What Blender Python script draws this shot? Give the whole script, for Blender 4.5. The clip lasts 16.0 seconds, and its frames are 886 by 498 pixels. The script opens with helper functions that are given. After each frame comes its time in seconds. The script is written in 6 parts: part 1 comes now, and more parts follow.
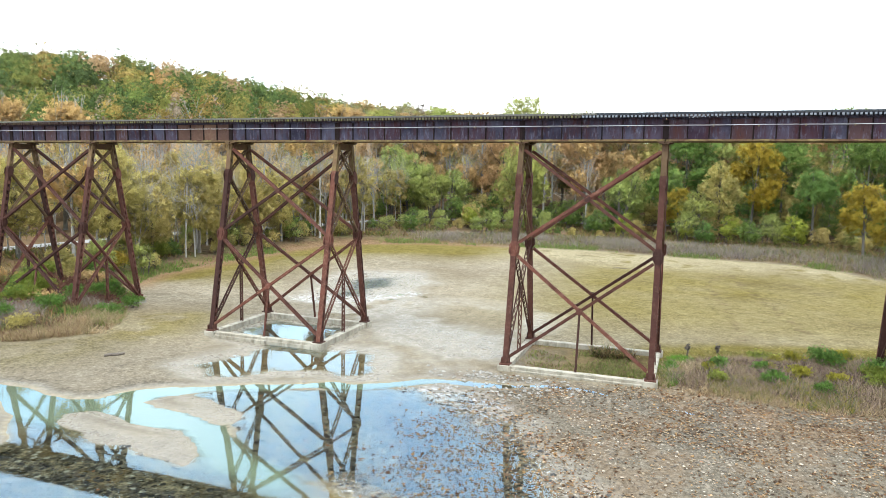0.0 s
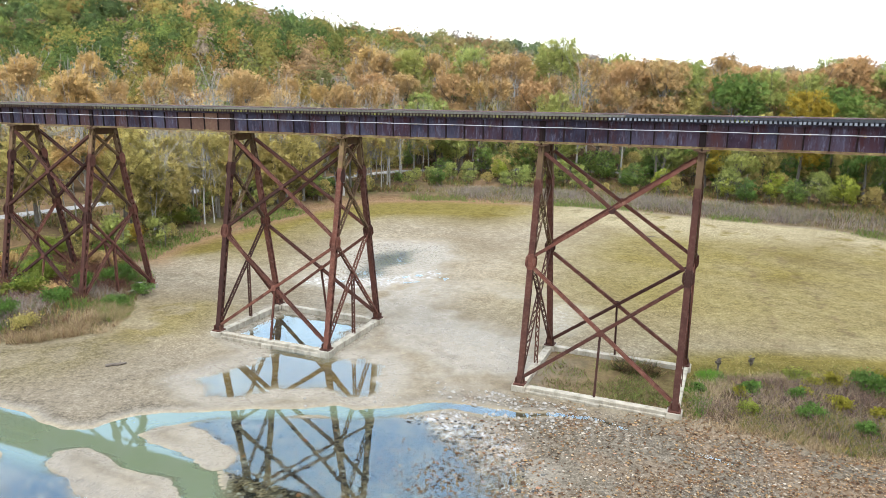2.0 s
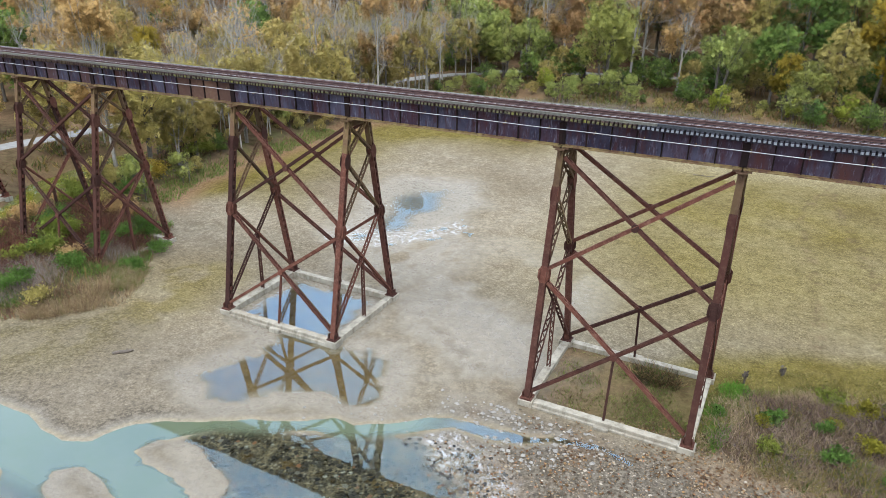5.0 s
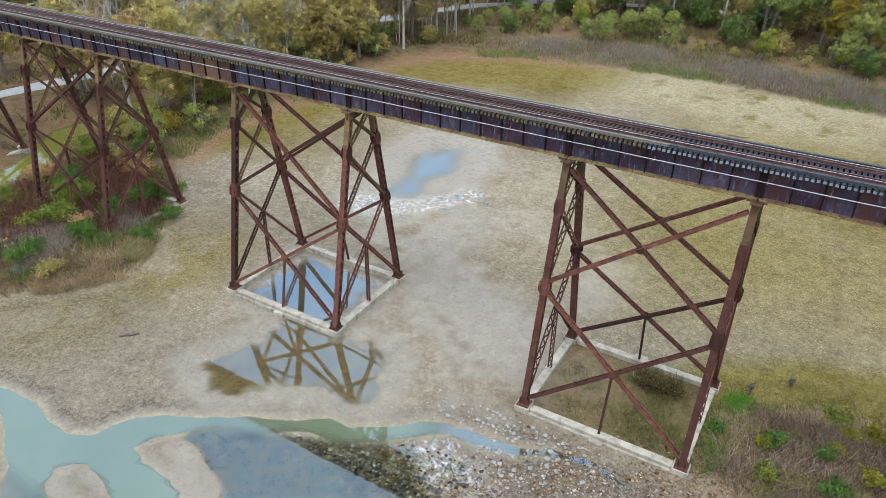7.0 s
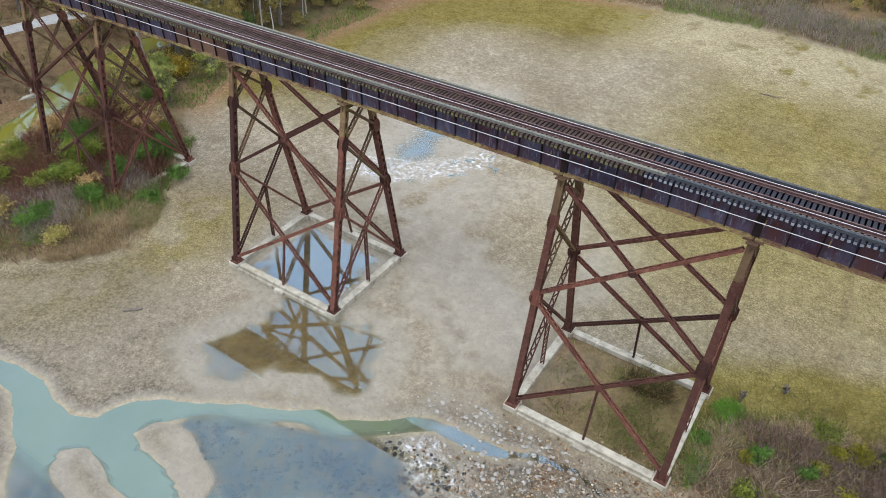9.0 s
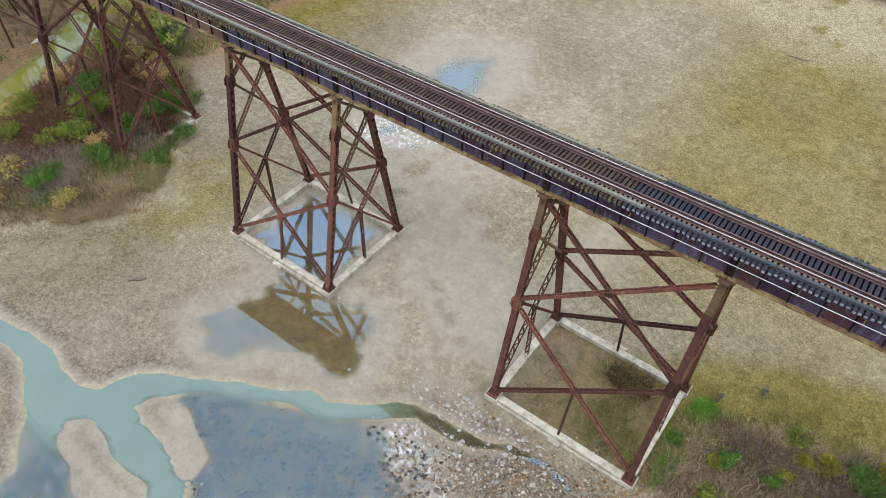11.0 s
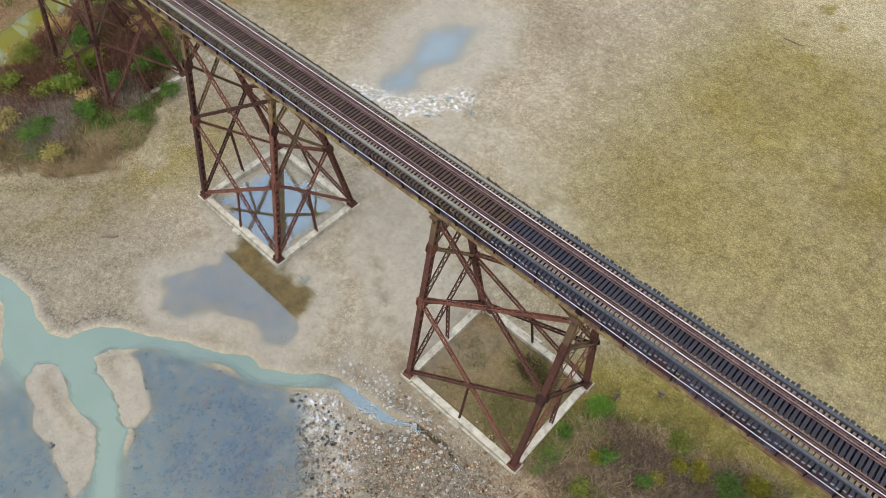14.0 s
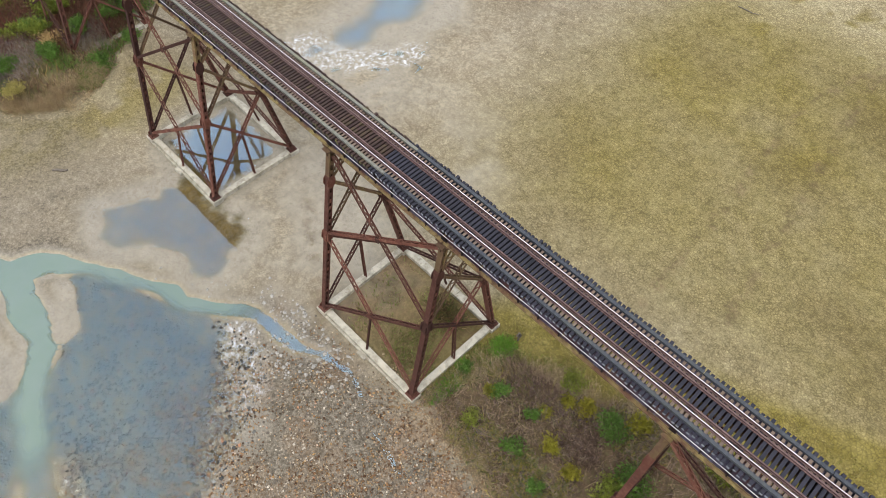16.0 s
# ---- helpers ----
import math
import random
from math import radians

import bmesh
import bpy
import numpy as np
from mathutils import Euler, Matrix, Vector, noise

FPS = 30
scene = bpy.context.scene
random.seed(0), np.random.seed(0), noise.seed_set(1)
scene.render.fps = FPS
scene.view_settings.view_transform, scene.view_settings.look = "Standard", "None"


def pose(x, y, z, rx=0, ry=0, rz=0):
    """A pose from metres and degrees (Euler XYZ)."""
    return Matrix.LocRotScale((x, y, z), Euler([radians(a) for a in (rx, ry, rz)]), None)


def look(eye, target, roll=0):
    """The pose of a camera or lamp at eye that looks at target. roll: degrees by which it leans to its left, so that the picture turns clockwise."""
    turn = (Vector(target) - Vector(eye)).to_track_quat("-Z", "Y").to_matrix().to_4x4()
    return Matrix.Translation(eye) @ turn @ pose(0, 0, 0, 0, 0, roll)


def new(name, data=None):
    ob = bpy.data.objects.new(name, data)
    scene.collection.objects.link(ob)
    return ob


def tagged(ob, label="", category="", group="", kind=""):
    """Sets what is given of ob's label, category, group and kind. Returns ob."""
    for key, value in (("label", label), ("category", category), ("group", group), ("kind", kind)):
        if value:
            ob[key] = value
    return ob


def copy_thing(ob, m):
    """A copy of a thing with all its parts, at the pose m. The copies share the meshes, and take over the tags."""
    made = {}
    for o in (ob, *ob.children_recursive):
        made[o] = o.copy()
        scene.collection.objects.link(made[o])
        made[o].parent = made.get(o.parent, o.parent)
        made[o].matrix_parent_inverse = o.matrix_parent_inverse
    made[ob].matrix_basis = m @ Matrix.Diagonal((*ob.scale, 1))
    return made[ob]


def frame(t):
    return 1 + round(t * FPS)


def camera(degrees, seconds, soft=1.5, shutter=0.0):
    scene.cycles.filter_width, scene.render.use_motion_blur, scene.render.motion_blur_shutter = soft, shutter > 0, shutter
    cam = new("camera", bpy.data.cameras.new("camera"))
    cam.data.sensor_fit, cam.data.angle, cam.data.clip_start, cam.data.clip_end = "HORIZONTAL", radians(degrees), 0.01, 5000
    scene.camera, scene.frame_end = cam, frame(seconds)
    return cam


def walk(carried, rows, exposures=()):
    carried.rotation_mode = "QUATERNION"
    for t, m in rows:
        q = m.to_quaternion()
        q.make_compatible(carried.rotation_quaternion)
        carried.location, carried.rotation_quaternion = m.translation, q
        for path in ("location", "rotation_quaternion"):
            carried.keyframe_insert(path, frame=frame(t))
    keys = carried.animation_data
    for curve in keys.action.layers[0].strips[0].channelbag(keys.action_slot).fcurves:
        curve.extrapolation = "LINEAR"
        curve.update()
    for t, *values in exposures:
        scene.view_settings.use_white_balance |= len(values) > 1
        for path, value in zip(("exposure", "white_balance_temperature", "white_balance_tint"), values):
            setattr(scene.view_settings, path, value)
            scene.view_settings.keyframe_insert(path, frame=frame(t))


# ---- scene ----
cam = camera(64.5, 16.0, soft=0.8)
METRES, EYE, TILT, LEAN, TURN = 53.36, 13.534, -6.634, -1.162, 19.551
OX, OY = 11.19, -48.714
ROWS = [
    (0.0, 0.0, 0.0, 0.0, 0.0, 0.0, 0.0),
    (0.5, 0.0073, 0.018, 0.0276, 0.67, -1.28, 0.01),
    (1.0, 0.0145, 0.0355, 0.0535, 1.36, -2.9, 0.0),
    (1.5, 0.0217, 0.0529, 0.0783, 2.14, -4.52, -0.03),
    (2.0, 0.0293, 0.0696, 0.1024, 2.97, -6.1, -0.1),
    (2.5, 0.0371, 0.0854, 0.1266, 3.76, -7.74, -0.13),
    (3.0, 0.0445, 0.101, 0.1499, 4.52, -9.4, -0.2),
    (3.5, 0.0519, 0.117, 0.1744, 5.3, -11.22, -0.28),
    (4.0, 0.0591, 0.1325, 0.1984, 6.01, -13.06, -0.36),
    (6.5, 0.096, 0.2108, 0.3105, 10.04, -22.16, -0.88),
    (7.0, 0.1029, 0.2264, 0.3331, 10.83, -23.99, -1.02),
    (7.5, 0.1094, 0.2423, 0.3554, 11.5, -25.84, -1.12),
    (8.0, 0.1165, 0.2586, 0.3777, 12.33, -27.73, -1.24),
    (8.5, 0.1226, 0.2747, 0.4, 13.14, -29.6, -1.39),
    (9.0, 0.1289, 0.2915, 0.4228, 13.97, -31.79, -1.52),
    (11.5, 0.168, 0.3664, 0.5329, 18.01, -41.09, -1.9),
    (12.0, 0.1827, 0.3804, 0.5551, 18.8, -42.72, -1.9),
    (12.5, 0.2004, 0.3936, 0.5756, 19.74, -44.16, -1.9),
    (13.0, 0.2249, 0.4066, 0.5974, 21.05, -45.71, -1.95),
    (13.5, 0.2564, 0.4177, 0.617, 22.3, -46.4, -2.01),
    (14.0, 0.2925, 0.4272, 0.6314, 23.27, -46.88, -2.06),
    (14.5, 0.3308, 0.433, 0.6382, 24.06, -47.29, -2.11),
    (15.0, 0.3692, 0.4355, 0.6399, 24.78, -47.77, -2.19),
    (15.5, 0.4086, 0.4336, 0.6373, 25.45, -48.23, -2.25),
    (16.0, 0.4474, 0.4259, 0.6341, 26.17, -48.66, -2.4),
]
walk(cam, [(t, pose(OX, OY, EYE, TILT, LEAN, TURN) @ pose(METRES * x, METRES * y, METRES * z, 90 + pitch, roll, yaw)) for t, x, y, z, yaw, pitch, roll in ROWS],
     exposures=[(0.0, 0.40, 6400, 5), (2.0, 0.30, 6450, 9), (4.0, 0.10, 6350, 10), (6.5, -0.09, 6150, 9), (9.0, -0.12, 6250, 10), (12.0, -0.11, 6400, 10), (16.0, -0.12, 6800, 11)])

# ---------------------------------------------------------------- world, sun
world = bpy.data.worlds.new("overcast_sky")
scene.world = world
world.use_nodes = True
wt = world.node_tree
wt.nodes.clear()
w_out = wt.nodes.new("ShaderNodeOutputWorld")
w_bg = wt.nodes.new("ShaderNodeBackground")
w_sky = wt.nodes.new("ShaderNodeTexSky")
w_sky.sky_type = "NISHITA"
w_sky.sun_disc = False
w_sky.sun_elevation = radians(66)
w_sky.sun_rotation = radians(160)
w_sky.dust_density = 6.0
w_sky.air_density = 1.4
w_hsv = wt.nodes.new("ShaderNodeHueSaturation")
w_hsv.inputs["Saturation"].default_value = 0.35
w_hsv.inputs["Value"].default_value = 0.12
# cloud cover: the brightness of an overcast sky grows towards the zenith
w_co = wt.nodes.new("ShaderNodeTexCoord")
w_sep = wt.nodes.new("ShaderNodeSeparateXYZ")
w_ramp = wt.nodes.new("ShaderNodeValToRGB")
w_ramp.color_ramp.elements[0].position = 0.0
w_ramp.color_ramp.elements[0].color = (1.04, 1.01, 0.97, 1)
w_ramp.color_ramp.elements[1].position = 0.9
w_ramp.color_ramp.elements[1].color = (1.32, 1.44, 1.60, 1)
w_mix = wt.nodes.new("ShaderNodeMix")
w_mix.data_type = "RGBA"
w_mix.inputs[0].default_value = 0.85
wt.links.new(w_co.outputs["Generated"], w_sep.inputs[0])
wt.links.new(w_sep.outputs["Z"], w_ramp.inputs[0])
wt.links.new(w_sky.outputs[0], w_hsv.inputs["Color"])
wt.links.new(w_hsv.outputs[0], w_mix.inputs[6])
wt.links.new(w_ramp.outputs[0], w_mix.inputs[7])
# broken cloud: bright billows and thinner, bluer places between them
w_cloud = wt.nodes.new("ShaderNodeTexNoise")
w_cloud.inputs["Scale"].default_value = 3.4
w_cloud.inputs["Detail"].default_value = 5.0
w_cloud.inputs["Roughness"].default_value = 0.55
w_thin = wt.nodes.new("ShaderNodeValToRGB")
w_thin.color_ramp.elements[0].position = 0.40
w_thin.color_ramp.elements[0].color = (0.68, 0.80, 0.97, 1)
w_thin.color_ramp.elements[1].position = 0.62
w_thin.color_ramp.elements[1].color = (1.22, 1.18, 1.12, 1)
w_mul = wt.nodes.new("ShaderNodeMix")
w_mul.data_type, w_mul.blend_type = "RGBA", "MULTIPLY"
w_mul.inputs[0].default_value = 1.0
wt.links.new(w_co.outputs["Generated"], w_cloud.inputs["Vector"])
wt.links.new(w_cloud.outputs["Fac"], w_thin.inputs[0])
wt.links.new(w_mix.outputs[2], w_mul.inputs[6])
wt.links.new(w_thin.outputs[0], w_mul.inputs[7])
wt.links.new(w_mul.outputs[2], w_bg.inputs["Color"])
w_bg.inputs["Strength"].default_value = 2.4
wt.links.new(w_bg.outputs[0], w_out.inputs["Surface"])

sun_data = bpy.data.lights.new("sun", "SUN")
sun_data.energy = 2.4
sun_data.angle = radians(25)
sun_data.color = (1.0, 0.96, 0.9)
sun = new("sun", sun_data)
sun.matrix_world = look((15, -42, 100), (0, 0, 0))


# ---------------------------------------------------------------- numeric noise
def lattice(x, y, seed):
    """Smooth value noise in 0..1 over plain arrays."""
    xi, yi = np.floor(x).astype(np.int64), np.floor(y).astype(np.int64)
    fx, fy = x - xi, y - yi
    fx, fy = fx * fx * (3 - 2 * fx), fy * fy * (3 - 2 * fy)

    def h(a, b):
        n = (a * 374761393 + b * 668265263 + seed * 1442695041) & 0x7FFFFFFF
        n = ((n ^ (n >> 13)) * 1274126177) & 0x7FFFFFFF
        return ((n ^ (n >> 16)) & 0xFFFF) / 65535.0

    a = h(xi, yi) * (1 - fx) + h(xi + 1, yi) * fx
    b = h(xi, yi + 1) * (1 - fx) + h(xi + 1, yi + 1) * fx
    return a * (1 - fy) + b * fy


def fbm(x, y, size, seed=0, octaves=4):
    total, amp, norm = 0.0, 1.0, 0.0
    for o in range(octaves):
        k = 2.0**o / size
        total = total + amp * lattice(x * k + 17.3 * o, y * k - 9.1 * o, seed + o)
        norm += amp
        amp *= 0.5
    return total / norm


def step(a, b, v):
    t = np.clip((v - a) / (b - a), 0, 1)
    return t * t * (3 - 2 * t)


def line_distance(x, y, pts, widths=None):
    """Distance to a polyline, less the half width that runs along it."""
    best = np.full(np.shape(x), 1e9)
    for i in range(len(pts) - 1):
        (ax, ay), (bx, by) = pts[i], pts[i + 1]
        dx, dy = bx - ax, by - ay
        t = np.clip(((x - ax) * dx + (y - ay) * dy) / (dx * dx + dy * dy), 0, 1)
        d = np.hypot(x - ax - t * dx, y - ay - t * dy)
        if widths is not None:
            d = d - (widths[i] * (1 - t) + widths[i + 1] * t)
        best = np.minimum(best, d)
    return best


def area_distance(x, y, pts):
    """Signed distance to a closed outline, negative inside."""
    d = line_distance(x, y, pts + pts[:1])
    inside = np.zeros(np.shape(x), bool)
    for (ax, ay), (bx, by) in zip(pts, pts[1:] + pts[:1]):
        if ay != by:
            inside ^= ((ay > y) != (by > y)) & (x < (bx - ax) * (y - ay) / (by - ay) + ax)
    return np.where(inside, -d, d)


# ---------------------------------------------------------------- the plan of the ground
GRADE = 0.008            # the deck rises towards +x
SEAT = 15.40             # underside of the girders at x = 0
BENTS = {"d": (-70.85, -61.45), "c": (-47.3, -37.9), "b": (-23.67, -14.2), "a": (0.0, 9.37), "o": (23.5, 32.9)}

LAKE = [(-37.3, 1.0), (-33.0, -3.5), (-31.9, -7.0), (-34.2, -10.5), (-38.0, -14.5), (-46, -20), (-62, -27), (-85, -45), (-85, -95), (95, -95),
        (95, 0), (70, 25), (48, 40), (35.5, 51), (31, 60), (26, 64.5), (18, 66.2), (6.5, 67), (-5, 69), (-17, 67.6), (-32, 65), (-43, 58.5),
        (-46.8, 50), (-47.5, 40), (-48.3, 29), (-48.3, 19), (-45.8, 11.6), (-39.5, 5)]
HUMMOCK = [(10.0, -2.6), (12, -3.9), (16, -4.4), (22, -5), (30, -6), (45, -8), (62, -4), (62, 14), (40, 12), (26, 7.4), (20, 6.0), (15, 4.3), (11.9, 2.6), (10.6, 1)]
STREAM = [(-45, -21.5), (-36, -20), (-29, -19.2), (-27.3, -18.8), (-25.3, -18.7), (-23.5, -19.3), (-21.5, -19.4), (-20, -18.6), (-19.7, -17.5), (-19.1, -16.3),
          (-17.8, -15.4), (-15.8, -14.4), (-13.6, -13), (-11.4, -11.9), (-9.4, -10.6), (-8, -10.6), (-6, -9.3), (-4.7, -8.1), (-3.5, -7.3), (-1.6, -7), (1, -6.8), (2.9, -6.2),
          (1.2, -7.5), (-0.8, -7.9), (-3, -8.0), (-4.2, -8.9), (-5.9, -10.5), (-7.7, -11.9), (-9.7, -11.9), (-11.7, -13.3), (-13.9, -14.2), (-15.3, -15.1), (-16.2, -16.1), (-17.1, -17.2),
          (-17.4, -18.1), (-16.2, -18.4), (-14.5, -18.5), (-12.6, -18.5), (-11.2, -19.2), (-10, -20.4), (-7.5, -22.2), (-4, -23.3), (0, -24.6), (7, -28), (16, -36),
          (14, -38), (5, -30), (-1, -26.4), (-5, -25), (-8.6, -23.3), (-11.6, -21.6), (-12.8, -20.8), (-15.5, -20.9), (-17.5, -20.4), (-19, -20.2), (-19.6, -20.8),
          (-19, -21.7), (-18.3, -22.8), (-15.4, -24.2), (-17, -25.6), (-20.2, -24.2), (-22, -22.4), (-23.3, -21.8), (-24.6, -20.9), (-26, -20.2), (-27.7, -20.2), (-36, -22), (-45, -25)]
TRICKLE = [(2.6, -6.3), (5.3, -5.8), (7.0, -6.4), (9.1, -7.5), (11.2, -7.7), (13.6, -8.4)]
POOL_B = [(-20.4, -11.4), (-19.7, -9.6), (-19.0, -7.4), (-18.9, -5.0), (-23.2, -3.4), (-23.4, 3.4), (-14.6, 3.5), (-14.0, -3.4), (-10.2, -2.7), (-8.6, -4.2),
          (-8.0, -6.6), (-7.3, -9.0), (-8.6, -9.5), (-10.4, -9.4), (-12.0, -9.9), (-13.7, -10.6), (-14.6, -11.9), (-16.2, -12.9), (-18.3, -12.6)]
SHALLOW = [(-15.9, -15.7), (-15.0, -14.5), (-13.3, -13.5), (-11.2, -12.5), (-8.7, -11.7), (-6.6, -10.7), (-4.4, -9.2), (-2.6, -9.0), (-0.6, -9.2), (1.4, -10.8),
           (3.6, -13.0), (5.8, -16.0), (8.0, -19.0), (11, -24), (13, -33), (3, -28), (-3, -24.8), (-7, -23.2), (-9.2, -21.2), (-10.2, -19.6), (-12.2, -18.4), (-14.0, -17.8), (-15.8, -17.0)]
SHALLOW_W = [(-20.0, -22.4), (-18.2, -22.0), (-15.2, -22.2), (-12.3, -22.3), (-9.6, -22.9), (-7.2, -23.2), (-4, -24.8), (4, -28), (8, -40), (-30, -40), (-22, -30), (-19.4, -26)]
ISLES = ([(-17.5, -17.9), (-16.8, -16.8), (-15.6, -16.1), (-14.4, -16.2), (-13.4, -16.7), (-12.2, -16.9), (-11.2, -17.6), (-10.7, -18.8), (-11.4, -19.3), (-12.8, -18.9), (-14.6, -18.7), (-16.1, -18.7)],
         [(-19.9, -21.2), (-18.7, -20.3), (-17.2, -20.5), (-15.3, -20.9), (-13.2, -20.9), (-11.4, -21.6), (-9.9, -22.9), (-9.6, -24.0), (-11, -23.9), (-13.2, -23.3), (-15.4, -23.3), (-17.8, -22.8), (-19.2, -22.1)])
POOL_N = [(-24.6, 14.6), (-25.3, 20.0), (-27.0, 24.0), (-26.2, 29.7), (-21.6, 31.4), (-19.6, 27.0), (-20.0, 21.4), (-20.6, 16.6), (-22.2, 13.4)]
GLINT_FLATS = [(-24.3, 13.0), (-21.4, 14.4), (-18.8, 16.0), (-16.2, 20.6)]
POND = [(-51, -15), (-55.8, -3.5), (-58.4, 3), (-62.4, 9.5), (-63.4, 20), (-63, 26)]
ROAD = [(-84, -40), (-78.5, -10), (-77, 11), (-75, 21), (-72.6, 34), (-70, 48), (-63, 66), (-54, 86), (-42, 101), (-22, 108), (5, 113), (60, 118)]


def plan(x, y):
    """Height of the ground and the covers that lie on it."""
    x, y = np.asarray(x, float), np.asarray(y, float)
    wob = (fbm(x, y, 3.0, 5) - 0.5)
    fine = (fbm(x, y, 0.9, 9, 3) - 0.5)
    shore = area_distance(x, y, LAKE) + 1.6 * wob
    bed = 0.13 + 0.10 * (fbm(x, y, 9, 3) - 0.5) + 0.045 * fine
    bed = bed + 0.10 * step(20, 60, y)
    # pools and the stream, cut below the water table
    flow = area_distance(x, y, STREAM) - 0.18 + 0.3 * wob + 0.22 * fine
    trickle = line_distance(x, y, TRICKLE, [0.45, 0.28, 0.24, 0.26, 0.34, 0.15]) + 0.2 * wob + 0.15 * fine
    bed = np.minimum(bed, np.where(flow < 0.9, 0.02 + 0.16 * flow, 9))
    bed = np.minimum(bed, np.where(trickle < 0.8, 0.02 + 0.14 * trickle, 9))
    pool_b = area_distance(x, y, POOL_B) + 1.1 * wob + 0.5 * fine
    bed = np.minimum(bed, np.where(pool_b < 1.2, np.maximum(0.02 + 0.05 * pool_b, -0.09) + 0.05 * fine + 0.05 * (fbm(x, y, 0.6, 67, 2) - 0.5), 9))
    west = area_distance(x, y, SHALLOW_W) + 1.5 * wob
    shallow = np.minimum(area_distance(x, y, SHALLOW) + (0.5 + 2.2 * step(-6, 1, x)) * wob, west)
    bed = np.minimum(bed, np.where(shallow < 1.5, np.maximum(0.010 + (0.06 - 0.042 * step(-7, -2, x)) * shallow, -0.09 + 0.03 * step(-3, 5, x)) + (0.03 + 0.05 * step(-6, 2, x)) * fine, 9))
    isle = np.minimum(area_distance(x, y, ISLES[0]), area_distance(x, y, ISLES[1])) + 0.3 + 1.3 * wob + 0.6 * fine
    bed = np.where(isle < 0.4, np.maximum(bed, np.minimum(0.02 - 0.10 * isle, 0.10) + 0.06 * fine), bed)
    pool_n = area_distance(x, y, POOL_N) - 0.6 + 3.0 * wob + 0.8 * fine
    bed = np.minimum(bed, np.where(pool_n < 2, np.maximum(0.02 + 0.022 * pool_n, -0.06) + (0.025 + 0.07 * step(17, 13, y)) * (fbm(x, y, 1.3, 64, 3) - 0.5), 9))
    # wet flats where thin water stands in the hollows
    glint = line_distance(x, y, GLINT_FLATS) - 1.0
    bed = np.where(glint < 2.5, np.minimum(bed, 0.035 + 0.02 * glint + 0.22 * (fbm(x, y, 0.8, 63, 2) - 0.5)), bed)
    # banks
    bank = np.clip(shore, 0, None)
    rise = 0.9 * step(0, 5, bank) + 0.5 * step(6, 30, bank) + 0.16 * wob * step(0, 2, bank)
    hummock = area_distance(x, y, HUMMOCK) + 1.2 * wob
    lump = 0.42 * step(0.6, -3.0, hummock) + 0.10 * fine * step(0.5, -1, hummock)
    z = np.where(shore > 0, np.maximum(bed, 0.1) + rise, bed) + lump
    pond = line_distance(x, y, POND, [3.0, 2.4, 2.0, 2.6, 2.6, 1.0]) + 0.9 * wob
    z = np.where(pond < 4, np.minimum(z, 0.1 + 0.32 * pond), z)
    # hills
    far = 21 * np.exp(-(((y - 390) / 130) ** 2)) * step(-70, -190, x) + step(95, 260, y) * 5 + step(300, 900, y) * 24
    ridge = 44 * np.exp(-(((x + 350) / 150) ** 2) - (((y - 260) / 135) ** 2))
    spur = 15 * np.exp(-(((x + 170) / 70) ** 2) - (((y - 190) / 80) ** 2))
    # the long ridge that closes the valley, falling towards +x
    along = np.clip((x + 420) / 360.0, 0, 1.6)
    crest = np.hypot(np.clip(-(x + 520) / 150, 0, None), (y - 500 - 0.40 * (x + 420)) / 150)
    back = (54 - 8 * along - 20 * step(0.55, 1.0, along) - 22 * step(0.9, 1.5, along)) * np.exp(-crest * crest)
    z = z + np.maximum(far, back * step(150, 420, y)) + ridge * step(90, 160, np.hypot(x + 40, y - 20)) + spur + step(120, 300, np.hypot(x, y)) * 6 * (fbm(x, y, 60, 21) - 0.5)
    return dict(z=z, shore=shore, flow=flow, pool_b=pool_b, shallow=shallow, west=west, pool_n=pool_n, isle=isle, hummock=hummock, pond=pond, wob=wob, fine=fine)


def ground_z(x, y):
    return plan(x, y)["z"]


